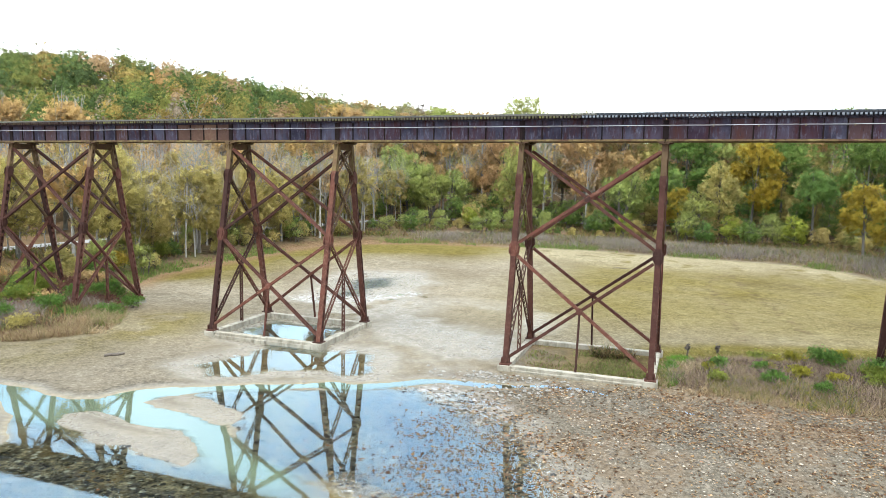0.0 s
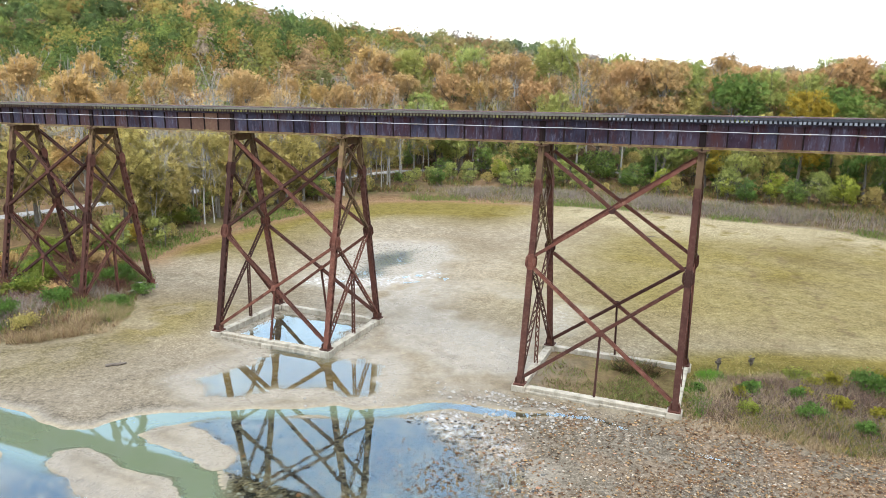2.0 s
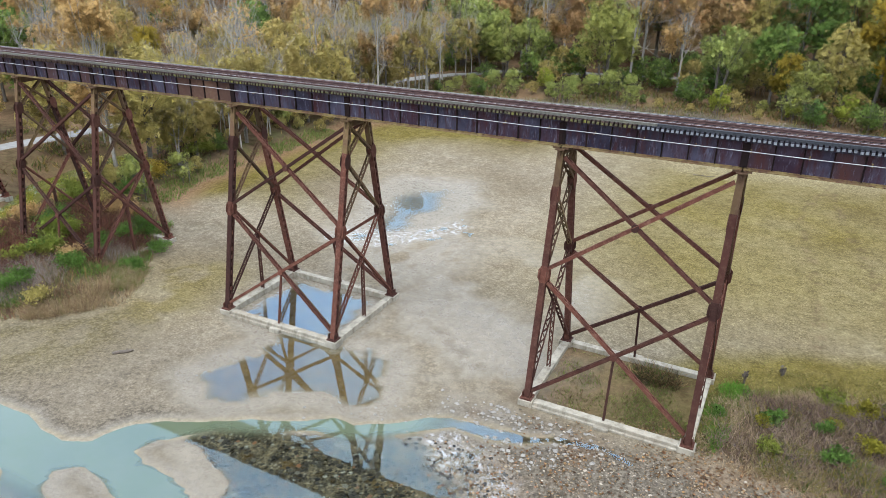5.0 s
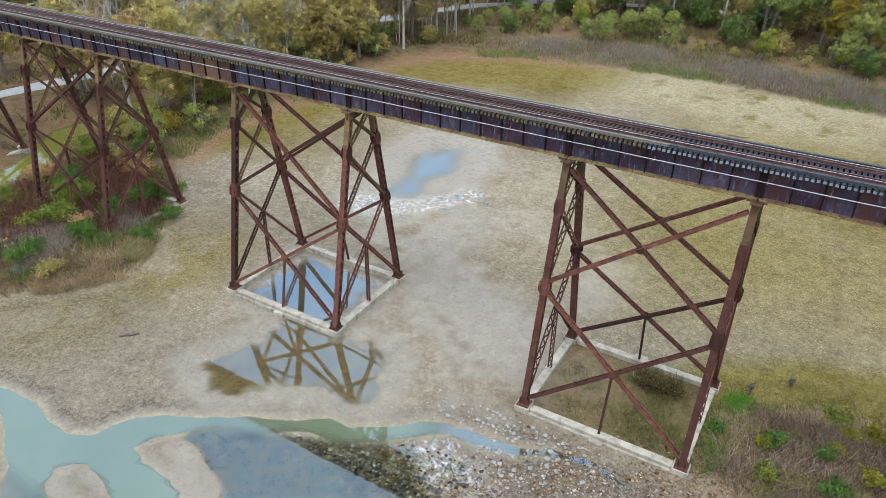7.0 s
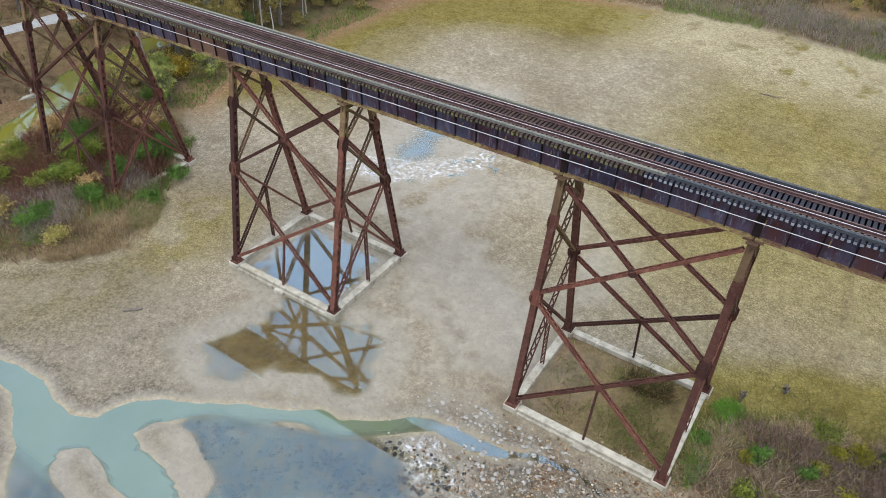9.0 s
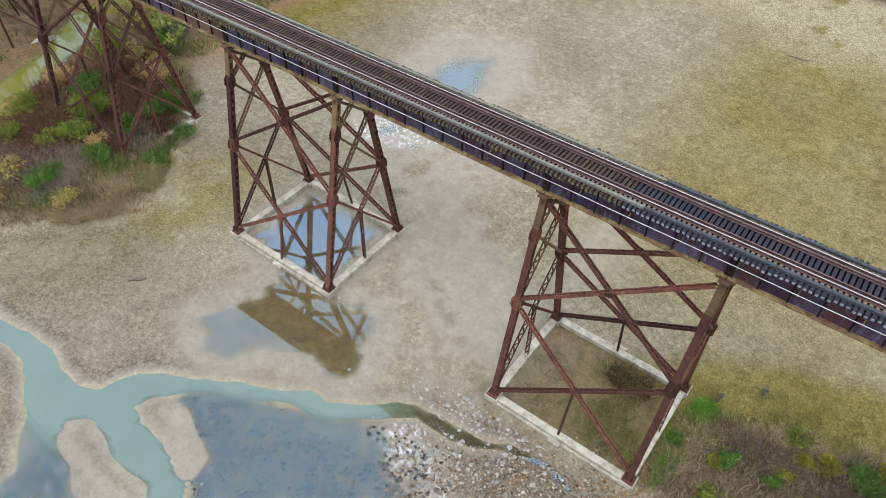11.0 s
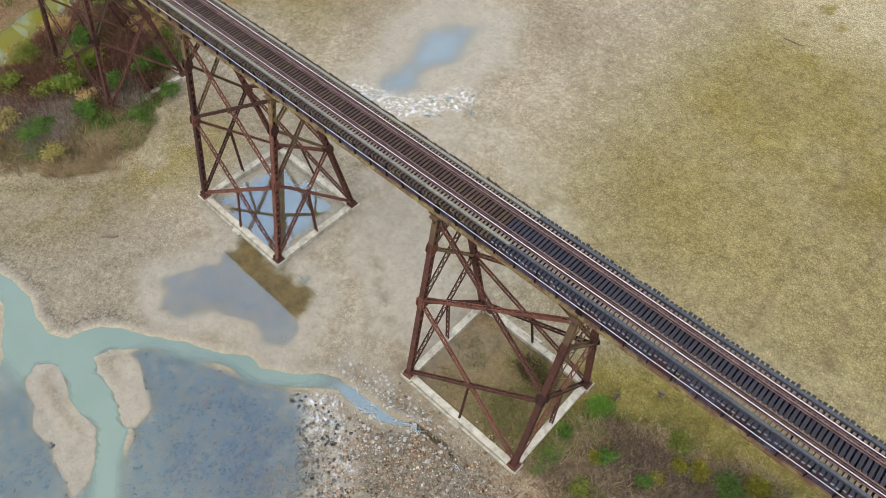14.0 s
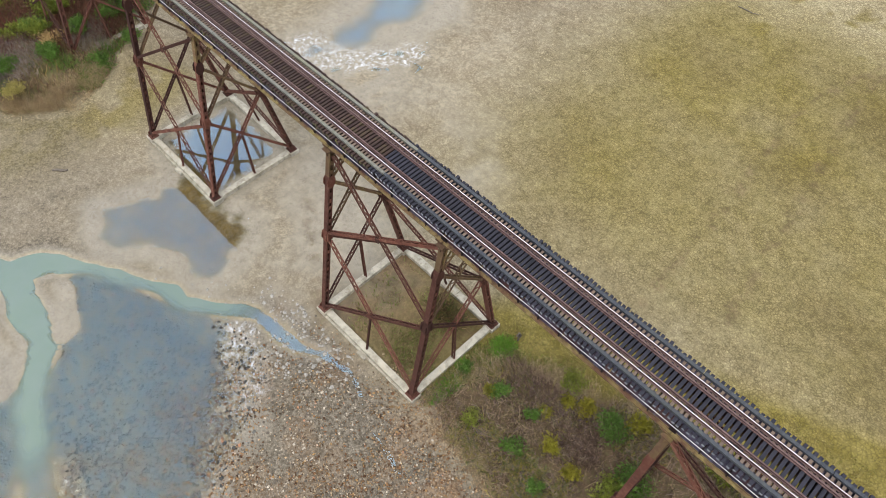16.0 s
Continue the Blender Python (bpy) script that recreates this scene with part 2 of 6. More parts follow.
# ---------------------------------------------------------------- mesh and material helpers
class Geo:
    """Collects vertices and faces of one mesh."""

    def __init__(self):
        self.v, self.f, self.m = [], [], []

    def box(self, c, hx, hy, hz, mat=0):
        c, hx, hy, hz = (np.asarray(a, float) for a in (c, hx, hy, hz))
        n = len(self.v)
        for sz in (-1, 1):
            for sx, sy in ((-1, -1), (1, -1), (1, 1), (-1, 1)):
                self.v.append(tuple(c + sx * hx + sy * hy + sz * hz))
        quads = ((3, 2, 1, 0), (4, 5, 6, 7), (0, 1, 5, 4), (1, 2, 6, 5), (2, 3, 7, 6), (3, 0, 4, 7))
        if np.dot(np.cross(hx, hy), hz) < 0:
            quads = tuple(q[::-1] for q in quads)
        for q in quads:
            self.f.append(tuple(n + i for i in q))
            self.m.append(mat)
        return self

    def block(self, x0, x1, y0, y1, z0, z1, mat=0):
        return self.box(((x0 + x1) / 2, (y0 + y1) / 2, (z0 + z1) / 2), ((x1 - x0) / 2, 0, 0), (0, (y1 - y0) / 2, 0), (0, 0, (z1 - z0) / 2), mat)

    def bar(self, a, b, normal, wide, thick, mat=0):
        """A straight bar from a to b: thick along the normal, wide across it."""
        a, b, nrm = np.asarray(a, float), np.asarray(b, float), np.asarray(normal, float)
        u = (b - a) / np.linalg.norm(b - a)
        nrm = nrm - u * (nrm @ u)
        nrm = nrm / np.linalg.norm(nrm)
        side = np.cross(u, nrm)
        return self.box((a + b) / 2, (b - a) / 2, side * wide / 2, nrm * thick / 2, mat)

    def tube(self, pts, radii, sides=6, mat=0, cap=True):
        pts = [np.asarray(p, float) for p in pts]
        n0 = len(self.v)
        for i, p in enumerate(pts):
            d = pts[min(i + 1, len(pts) - 1)] - pts[max(i - 1, 0)]
            d = d / (np.linalg.norm(d) + 1e-9)
            ref = np.array((0, 0, 1.0)) if abs(d[2]) < 0.9 else np.array((1.0, 0, 0))
            s = np.cross(d, ref)
            s = s / np.linalg.norm(s)
            t = np.cross(d, s)
            for k in range(sides):
                a = 2 * math.pi * k / sides
                self.v.append(tuple(p + radii[i] * (math.cos(a) * s + math.sin(a) * t)))
        for i in range(len(pts) - 1):
            for k in range(sides):
                k2 = (k + 1) % sides
                self.f.append((n0 + i * sides + k, n0 + i * sides + k2, n0 + (i + 1) * sides + k2, n0 + (i + 1) * sides + k))
                self.m.append(mat)
        if cap:
            self.f.append(tuple(n0 + (len(pts) - 1) * sides + k for k in range(sides)))
            self.f.append(tuple(n0 + k for k in reversed(range(sides))))
            self.m += [mat, mat]
        return self

    def mesh(self, name, mats):
        me = bpy.data.meshes.new(name)
        me.from_pydata(self.v, [], self.f)
        for m in mats if isinstance(mats, (list, tuple)) else [mats]:
            me.materials.append(m)
        if any(self.m):
            me.polygons.foreach_set("material_index", self.m)
        me.update()
        return me


def part(name, geo, material, parent, label=""):
    """One mesh object under a thing or a part, in the thing's own axes."""
    ob = new(name, geo.mesh(name, material))
    ob.parent = parent
    if label:
        ob["label"] = label
    return ob


def thing(name, label, category, m=None, group="", kind=""):
    ob = new(name)
    ob.empty_display_size = 0.3
    if m is not None:
        ob.matrix_world = m
    return tagged(ob, label, category, group, kind)


def quad_mesh(name, verts, mats, colors=None, attr="tone", puff=None):
    """A mesh of loose quads from an array (n, 4, 3)."""
    n = len(verts)
    me = bpy.data.meshes.new(name)
    me.vertices.add(4 * n)
    me.vertices.foreach_set("co", np.asarray(verts, np.float32).reshape(-1))
    me.loops.add(4 * n)
    me.loops.foreach_set("vertex_index", np.arange(4 * n, dtype=np.int32))
    me.polygons.add(n)
    me.polygons.foreach_set("loop_start", np.arange(0, 4 * n, 4, dtype=np.int32))
    for m in mats if isinstance(mats, (list, tuple)) else [mats]:
        me.materials.append(m)
    if colors is not None:
        at = me.attributes.new(attr, "FLOAT_COLOR", "POINT")
        at.data.foreach_set("color", np.repeat(np.asarray(colors, np.float32), 4, axis=0).reshape(-1))
    if puff is not None:
        at = me.attributes.new("puff", "FLOAT_VECTOR", "POINT")
        at.data.foreach_set("vector", np.repeat(np.asarray(puff, np.float32), 4, axis=0).reshape(-1))
    me.update(calc_edges=True)
    return me


class Nodes:
    """Shorthand for one node material."""

    def __init__(self, name, rough=0.8, metal=0.0, spec=0.4):
        self.mat = bpy.data.materials.new(name)
        self.mat.use_nodes = True
        self.t = self.mat.node_tree
        self.b = self.t.nodes["Principled BSDF"]
        self.b.inputs["Roughness"].default_value = rough
        self.b.inputs["Metallic"].default_value = metal
        self.b.inputs["Specular IOR Level"].default_value = spec
        self.co = self.t.nodes.new("ShaderNodeTexCoord").outputs["Object"]

    def link(self, a, b):
        self.t.links.new(a, b)

    def world(self):
        self.co = self.t.nodes.new("ShaderNodeNewGeometry").outputs["Position"]
        return self

    def stretch(self, sx, sy, sz):
        n = self.t.nodes.new("ShaderNodeMapping")
        n.inputs["Scale"].default_value = (sx, sy, sz)
        self.link(self.co, n.inputs["Vector"])
        return n.outputs[0]

    def noise(self, size, detail=4.0, rough=0.6, co=None):
        n = self.t.nodes.new("ShaderNodeTexNoise")
        n.inputs["Scale"].default_value = 1.0 / size
        n.inputs["Detail"].default_value = detail
        n.inputs["Roughness"].default_value = rough
        self.link(co or self.co, n.inputs["Vector"])
        return n.outputs["Fac"]

    def voronoi(self, size, feature="F1", co=None):
        n = self.t.nodes.new("ShaderNodeTexVoronoi")
        n.feature = feature
        n.inputs["Scale"].default_value = 1.0 / size
        self.link(co or self.co, n.inputs["Vector"])
        return n.outputs["Distance"]

    def ramp(self, fac, a, b, ca=(0, 0, 0), cb=(1, 1, 1)):
        n = self.t.nodes.new("ShaderNodeValToRGB")
        e = n.color_ramp.elements
        e[0].position, e[1].position = a, b
        e[0].color, e[1].color = (*ca, 1), (*cb, 1)
        self.link(fac, n.inputs[0])
        return n.outputs[0]

    def mix(self, fac, a, b, blend="MIX"):
        n = self.t.nodes.new("ShaderNodeMix")
        n.data_type, n.blend_type = "RGBA", blend
        for sock, v in ((n.inputs[0], fac), (n.inputs[6], a), (n.inputs[7], b)):
            if isinstance(v, bpy.types.NodeSocket):
                self.link(v, sock)
            elif isinstance(v, (int, float)):
                sock.default_value = v
            else:
                sock.default_value = (*v, 1)
        return n.outputs[2]

    def math(self, op, a, b=0.5):
        n = self.t.nodes.new("ShaderNodeMath")
        n.operation = op
        n.use_clamp = op in ("MULTIPLY", "ADD", "SUBTRACT")
        for sock, v in ((n.inputs[0], a), (n.inputs[1], b)):
            if isinstance(v, bpy.types.NodeSocket):
                self.link(v, sock)
            else:
                sock.default_value = v
        return n.outputs[0]

    def attr(self, name):
        n = self.t.nodes.new("ShaderNodeAttribute")
        n.attribute_name = name
        s = self.t.nodes.new("ShaderNodeSeparateColor")
        self.link(n.outputs["Color"], s.inputs[0])
        return n.outputs["Color"], s.outputs[0], s.outputs[1], s.outputs[2], n.outputs["Alpha"]

    def random(self):
        return self.t.nodes.new("ShaderNodeObjectInfo").outputs["Random"]

    def island(self):
        return self.t.nodes.new("ShaderNodeNewGeometry").outputs["Random Per Island"]

    def bump(self, height, strength, dist=0.02):
        n = self.t.nodes.new("ShaderNodeBump")
        n.inputs["Strength"].default_value = strength
        n.inputs["Distance"].default_value = dist
        self.link(height, n.inputs["Height"])
        self.link(n.outputs[0], self.b.inputs["Normal"])
        return n

    def color(self, sock):
        self.link(sock, self.b.inputs["Base Color"])
        return self

    def rough(self, sock):
        self.link(sock, self.b.inputs["Roughness"])
        return self


# ---------------------------------------------------------------- materials
def steel_red(name, base, light, dark, moss=0.0):
    """Weathered oxide paint over rust."""
    n = Nodes(name, 0.8, 0.0, 0.12).world()
    c = n.mix(n.math("MULTIPLY", n.ramp(n.noise(1.3, 5), 0.42, 0.72), 0.55), base, dark)
    c = n.mix(n.math("MULTIPLY", n.ramp(n.noise(0.25, 6, 0.7), 0.48, 0.70), 0.6), c, light)
    if moss:
        streak = n.noise(0.5, 4, 0.6, n.stretch(1, 1, 0.25))
        c = n.mix(n.math("MULTIPLY", n.ramp(streak, 0.45, 0.7), moss), c, (0.150, 0.122, 0.034))
    c = n.mix(n.math("MULTIPLY", n.random(), 0.85), c, dark)
    n.color(c)
    n.bump(n.noise(0.08, 4), 0.35, 0.01)
    return n.mat


M_LEG = steel_red("oxide_red_steel", (0.100, 0.037, 0.025), (0.19, 0.104, 0.072), (0.016, 0.008, 0.007))
M_LEGTOP = steel_red("mossy_steel", (0.115, 0.066, 0.038), (0.21, 0.155, 0.08), (0.045, 0.026, 0.017), 0.6)
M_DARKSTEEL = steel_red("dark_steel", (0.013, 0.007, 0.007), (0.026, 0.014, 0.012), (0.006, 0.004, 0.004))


def girder_paint():
    n = Nodes("faded_girder_paint", 0.65, 0.0, 0.12).world()
    tall = n.stretch(1.6, 1.6, 0.35)
    paint = n.mix(n.ramp(n.noise(2.2, 4), 0.36, 0.62), (0.015, 0.013, 0.025), (0.048, 0.046, 0.071))
    c = n.mix(n.ramp(n.noise(0.9, 6, 0.7, tall), 0.46, 0.66), paint, (0.036, 0.012, 0.012))
    r = n.random()
    c = n.mix(n.ramp(r, 0.90, 0.95), c, n.mix(0.5, c, (0.085, 0.045, 0.028)))
    c = n.mix(n.ramp(r, 0.66, 0.80), c, n.mix(0.35, c, (0.036, 0.010, 0.014)))
    c = n.mix(n.ramp(n.noise(0.30, 6, 0.8, tall), 0.54, 0.68), c, (0.092, 0.092, 0.128))
    c = n.mix(n.ramp(n.noise(0.16, 6, 0.8, tall), 0.58, 0.70), c, (0.009, 0.007, 0.010))
    n.color(c)
    n.bump(n.noise(0.06, 4), 0.3, 0.01)
    return n.mat


M_GIRDER = girder_paint()
M_GIRDER_RUST = steel_red("bare_rusty_panel", (0.110, 0.062, 0.042), (0.150, 0.100, 0.075), (0.045, 0.024, 0.022))


def flange_rust():
    n = Nodes("rusty_flange_edge", 0.85, 0.0, 0.2).world()
    c = n.mix(n.ramp(n.noise(0.7, 5), 0.38, 0.66), (0.090, 0.048, 0.028), (0.185, 0.145, 0.058))
    c = n.mix(n.ramp(n.noise(0.2, 5), 0.5, 0.75), c, (0.037, 0.019, 0.015))
    n.color(c)
    n.bump(n.noise(0.05, 4), 0.4, 0.01)
    return n.mat


M_FLANGE = flange_rust()


def timber(name, base, light, moss):
    n = Nodes(name, 0.9, 0.0, 0.2).world()
    grain = n.noise(0.12, 5, 0.7, n.stretch(1, 0.12, 1))
    c = n.mix(n.ramp(grain, 0.35, 0.7), base, light)
    c = n.mix(n.math("MULTIPLY", n.random(), 0.55), c, light)
    if moss:
        c = n.mix(n.math("MULTIPLY", n.math("MULTIPLY", n.ramp(n.noise(0.5, 5), 0.46, 0.62), n.ramp(n.random(), 0.25, 0.75)), moss), c, (0.16, 0.16, 0.022))
    n.color(c)
    n.bump(grain, 0.4, 0.01)
    return n.mat


M_TIE_OLD = timber("weathered_tie_timber", (0.014, 0.008, 0.007), (0.038, 0.022, 0.018), 0.08)
M_TIE_MOSS = timber("mossy_tie_end", (0.030, 0.028, 0.020), (0.10, 0.095, 0.055), 0.6)
M_TIE_NEW = timber("creosoted_tie_timber", (0.008, 0.008, 0.011), (0.021, 0.020, 0.027), 0.0)
M_TIE_END = timber("pale_cut_timber", (0.07, 0.078, 0.095), (0.19, 0.205, 0.225), 0.0)
M_GUARD = timber("grey_guard_timber", (0.017, 0.019, 0.024), (0.042, 0.045, 0.051), 0.05)


def rail_steel():
    n = Nodes("worn_rail_head", 0.5, 0.8, 0.4)
    c = n.mix(n.noise(0.3, 4), (0.34, 0.33, 0.34), (0.52, 0.51, 0.52))
    n.color(c)
    return n.mat


def rusty_rail():
    n = Nodes("rusty_rail_steel", 0.7, 0.2, 0.4).world()
    c = n.mix(n.ramp(n.noise(0.4, 6, 0.7), 0.35, 0.7), (0.045, 0.022, 0.021), (0.10, 0.058, 0.052))
    n.color(c)
    n.bump(n.noise(0.03, 4), 0.3, 0.006)
    return n.mat


M_RAILHEAD, M_RAIL = rail_steel(), rusty_rail()


M_GUARD_OLD = timber("pale_weathered_guard_timber", (0.055, 0.053, 0.046), (0.125, 0.120, 0.102), 0.15)
M_TIEPLATE = timber("rust_stained_tie_plate", (0.062, 0.042, 0.032), (0.128, 0.092, 0.070), 0.0)


def concrete():
    n = Nodes("weathered_concrete", 0.9, 0.0, 0.3).world()
    c = n.mix(n.ramp(n.noise(1.1, 6, 0.65), 0.35, 0.68), (0.195, 0.174, 0.135), (0.315, 0.288, 0.230))
    stain = n.noise(0.5, 6, 0.7, n.stretch(1, 1, 0.3))
    c = n.mix(n.math("MULTIPLY", n.ramp(stain, 0.46, 0.66), 0.75), c, (0.098, 0.082, 0.056))
    c = n.mix(n.math("MULTIPLY", n.ramp(n.noise(2.3, 4), 0.5, 0.7), 0.35), c, (0.185, 0.140, 0.092))
    n.color(c)
    n.bump(n.noise(0.06, 6), 0.5, 0.015)
    return n.mat


M_CONCRETE = concrete()


def plain(name, base, second, size, rough=0.8, metal=0.0):
    n = Nodes(name, rough, metal, 0.35)
    n.color(n.mix(n.ramp(n.noise(size, 5, 0.65), 0.3, 0.7), base, second))
    n.bump(n.noise(size * 0.15, 4), 0.3, 0.01)
    return n.mat


M_CONDUIT = plain("white_conduit", (0.32, 0.31, 0.32), (0.44, 0.43, 0.44), 0.6, 0.5)
M_BARK = plain("grey_bark", (0.062, 0.053, 0.043), (0.124, 0.112, 0.093), 0.3, 0.95)
M_PALEBARK = plain("pale_bark", (0.165, 0.150, 0.128), (0.330, 0.312, 0.280), 0.5, 0.9)
M_DEADWOOD = plain("dead_wood", (0.056, 0.043, 0.034), (0.112, 0.093, 0.074), 0.15, 0.95)


def cobbles(name, dark, mid, pale, share):
    """Stones of one bed, each of its own shade."""
    n = Nodes(name, 0.75, 0.0, 0.3).world()
    isl = n.island()
    c = n.mix(n.ramp(isl, 0.10, 0.70), dark, mid)
    c = n.mix(n.ramp(isl, 1 - share - 0.04, 1 - share * 0.3), c, pale)
    c = n.mix(n.ramp(isl, 0.965, 0.985), c, (0.22, 0.105, 0.055))
    c = n.mix(n.ramp(n.noise(0.06, 4), 0.3, 0.7), n.mix(1.0, c, (0.72, 0.72, 0.72), "MULTIPLY"), n.mix(1.0, c, (1.2, 1.2, 1.2), "MULTIPLY"))
    n.color(c)
    return n.mat


M_COBBLE = cobbles("dry_pebbles", (0.045, 0.034, 0.024), (0.165, 0.132, 0.096), (0.30, 0.255, 0.195), 0.16)
M_WETSTONE = cobbles("wet_cobbles", (0.010, 0.010, 0.010), (0.060, 0.056, 0.048), (0.17, 0.165, 0.15), 0.12)
M_STONE = plain("pale_stone", (0.124, 0.112, 0.096), (0.260, 0.242, 0.211), 0.2, 0.9)


def ground_material():
    n = Nodes("lake_bed_and_banks", 0.9, 0.0, 0.3).world()
    _, wet, green, bank, gravel = n.attr("cover")
    _, pale, litter, silt, red = n.attr("cover_b")
    big, mid, small = n.noise(7.0, 4, 0.55), n.noise(1.1, 5, 0.6), n.noise(0.2, 5, 0.7)
    mud = n.mix(n.ramp(big, 0.36, 0.64), (0.134, 0.114, 0.083), (0.172, 0.147, 0.110))
    mud = n.mix(n.ramp(mid, 0.45, 0.72), mud, (0.188, 0.162, 0.122))
    c = n.mix(green, mud, n.mix(n.ramp(mid, 0.35, 0.7), (0.097, 0.079, 0.022), (0.137, 0.111, 0.039)))
    c = n.mix(pale, c, n.mix(n.ramp(small, 0.35, 0.65), (0.167, 0.143, 0.087), (0.236, 0.202, 0.136)))
    c = n.mix(n.math("MULTIPLY", n.ramp(n.noise(14.0, 3, 0.5), 0.50, 0.66), 0.55), c, n.mix(1.0, c, (0.62, 0.58, 0.52), "MULTIPLY"))
    c = n.mix(n.math("MULTIPLY", n.ramp(n.noise(0.45, 5, 0.7), 0.38, 0.60), 0.5), c, n.mix(1.0, c, (1.35, 1.33, 1.28), "MULTIPLY"))
    grit = n.noise(0.13, 4, 0.7)
    rough_mud = n.mix(n.ramp(grit, 0.36, 0.64), n.mix(1.0, c, (0.76, 0.74, 0.72), "MULTIPLY"), n.mix(1.0, c, (1.18, 1.18, 1.17), "MULTIPLY"))
    c = n.mix(n.math("SUBTRACT", 1.0, n.math("MULTIPLY", wet, 0.8)), c, rough_mud)
    clod = n.noise(0.34, 3, 0.6)
    c = n.mix(n.ramp(clod, 0.36, 0.62), n.mix(1.0, c, (0.82, 0.81, 0.80), "MULTIPLY"), n.mix(1.0, c, (1.12, 1.12, 1.12), "MULTIPLY"))
    # pebbles and crumbs of dry mud
    crumb = n.voronoi(0.17)
    sown = n.ramp(n.noise(2.6, 4, 0.6), 0.38, 0.58)
    c = n.mix(n.math("MULTIPLY", sown, n.math("SUBTRACT", 0.95, wet)), c, n.mix(n.ramp(crumb, 0.16, 0.50), n.mix(1.0, c, (1.20, 1.19, 1.18), "MULTIPLY"), n.mix(1.0, c, (0.86, 0.84, 0.82), "MULTIPLY")))
    # drying cracks
    crack = n.voronoi(0.29, "DISTANCE_TO_EDGE")
    line = n.ramp(crack, 0.0, 0.13, (1, 1, 1), (0, 0, 0))
    dry = n.math("SUBTRACT", 0.5, wet)
    c = n.mix(n.math("MULTIPLY", n.math("MULTIPLY", line, dry), n.math("ADD", n.math("MULTIPLY", n.ramp(n.noise(2.5, 3), 0.4, 0.6), 0.4), green)), c, (0.050, 0.040, 0.017))
    c = n.mix(n.math("MULTIPLY", n.ramp(small, 0.60, 0.75), 0.5), c, (0.062, 0.048, 0.031))
    c = n.mix(gravel, c, n.mix(n.ramp(n.noise(0.22, 5, 0.75), 0.42, 0.62), (0.040, 0.033, 0.025), (0.140, 0.119, 0.092)))
    c = n.mix(n.math("MULTIPLY", wet, 0.75), c, n.mix(n.ramp(mid, 0.35, 0.7), (0.138, 0.118, 0.089), (0.179, 0.154, 0.118)))
    c = n.mix(silt, c, n.mix(n.ramp(mid, 0.35, 0.7), (0.13, 0.078, 0.014), (0.25, 0.155, 0.040)))
    soil = n.mix(n.ramp(mid, 0.38, 0.66), (0.050, 0.033, 0.020), (0.112, 0.077, 0.046))
    soil = n.mix(n.ramp(n.noise(0.3, 5, 0.7), 0.5, 0.64), soil, (0.084, 0.074, 0.034))
    c = n.mix(bank, c, soil)
    c = n.mix(litter, c, n.mix(n.ramp(n.noise(0.2, 5, 0.75), 0.42, 0.62), (0.085, 0.046, 0.025), (0.22, 0.140, 0.078)))
    c = n.mix(red, c, (0.053, 0.081, 0.019))
    _, glint_paint, stony, _, _ = n.attr("cover_c")
    rocks = n.mix(n.ramp(n.noise(0.8, 5, 0.75), 0.40, 0.60), (0.010, 0.009, 0.007), (0.135, 0.112, 0.074))
    rocks = n.mix(n.ramp(n.voronoi(0.62), 0.14, 0.26, (1, 1, 1), (0, 0, 0)), rocks, (0.24, 0.24, 0.22))
    rocks = n.mix(n.ramp(n.voronoi(0.33), 0.14, 0.32, (1, 1, 1), (0, 0, 0)), rocks, (0.18, 0.16, 0.125))
    rocks = n.mix(n.ramp(n.noise(0.16, 4, 0.75), 0.36, 0.64), n.mix(1.0, rocks, (0.25, 0.27, 0.30), "MULTIPLY"), n.mix(1.0, rocks, (2.0, 2.0, 2.0), "MULTIPLY"))
    c = n.mix(n.math("MULTIPLY", stony, n.ramp(n.noise(1.6, 4), 0.20, 0.45)), c, rocks)
    # sky glints on the wet flats, painted as a white lace
    web = n.voronoi(0.62, "DISTANCE_TO_EDGE")
    lace = n.math("MULTIPLY", n.ramp(n.noise(0.42, 6, 0.8), 0.48, 0.62), n.math("ADD", n.ramp(web, 0.02, 0.22, (1, 1, 1), (0, 0, 0)), 0.35))
    c = n.mix(n.math("MULTIPLY", glint_paint, lace), c, (0.43, 0.44, 0.46))
    n.color(c)
    r = n.mix(wet, (0.95, 0.95, 0.95), n.mix(n.ramp(n.noise(0.5, 5, 0.75), 0.42, 0.58), (0.07, 0.07, 0.07), (0.50, 0.50, 0.50)))
    n.rough(r)
    n.link(n.math("MULTIPLY", wet, 0.26), n.b.inputs["Specular IOR Level"])
    n.bump(n.mix(0.5, n.mix(n.math("MULTIPLY", line, dry), mid, (0, 0, 0)), small), 0.8, 0.09)
    return n.mat


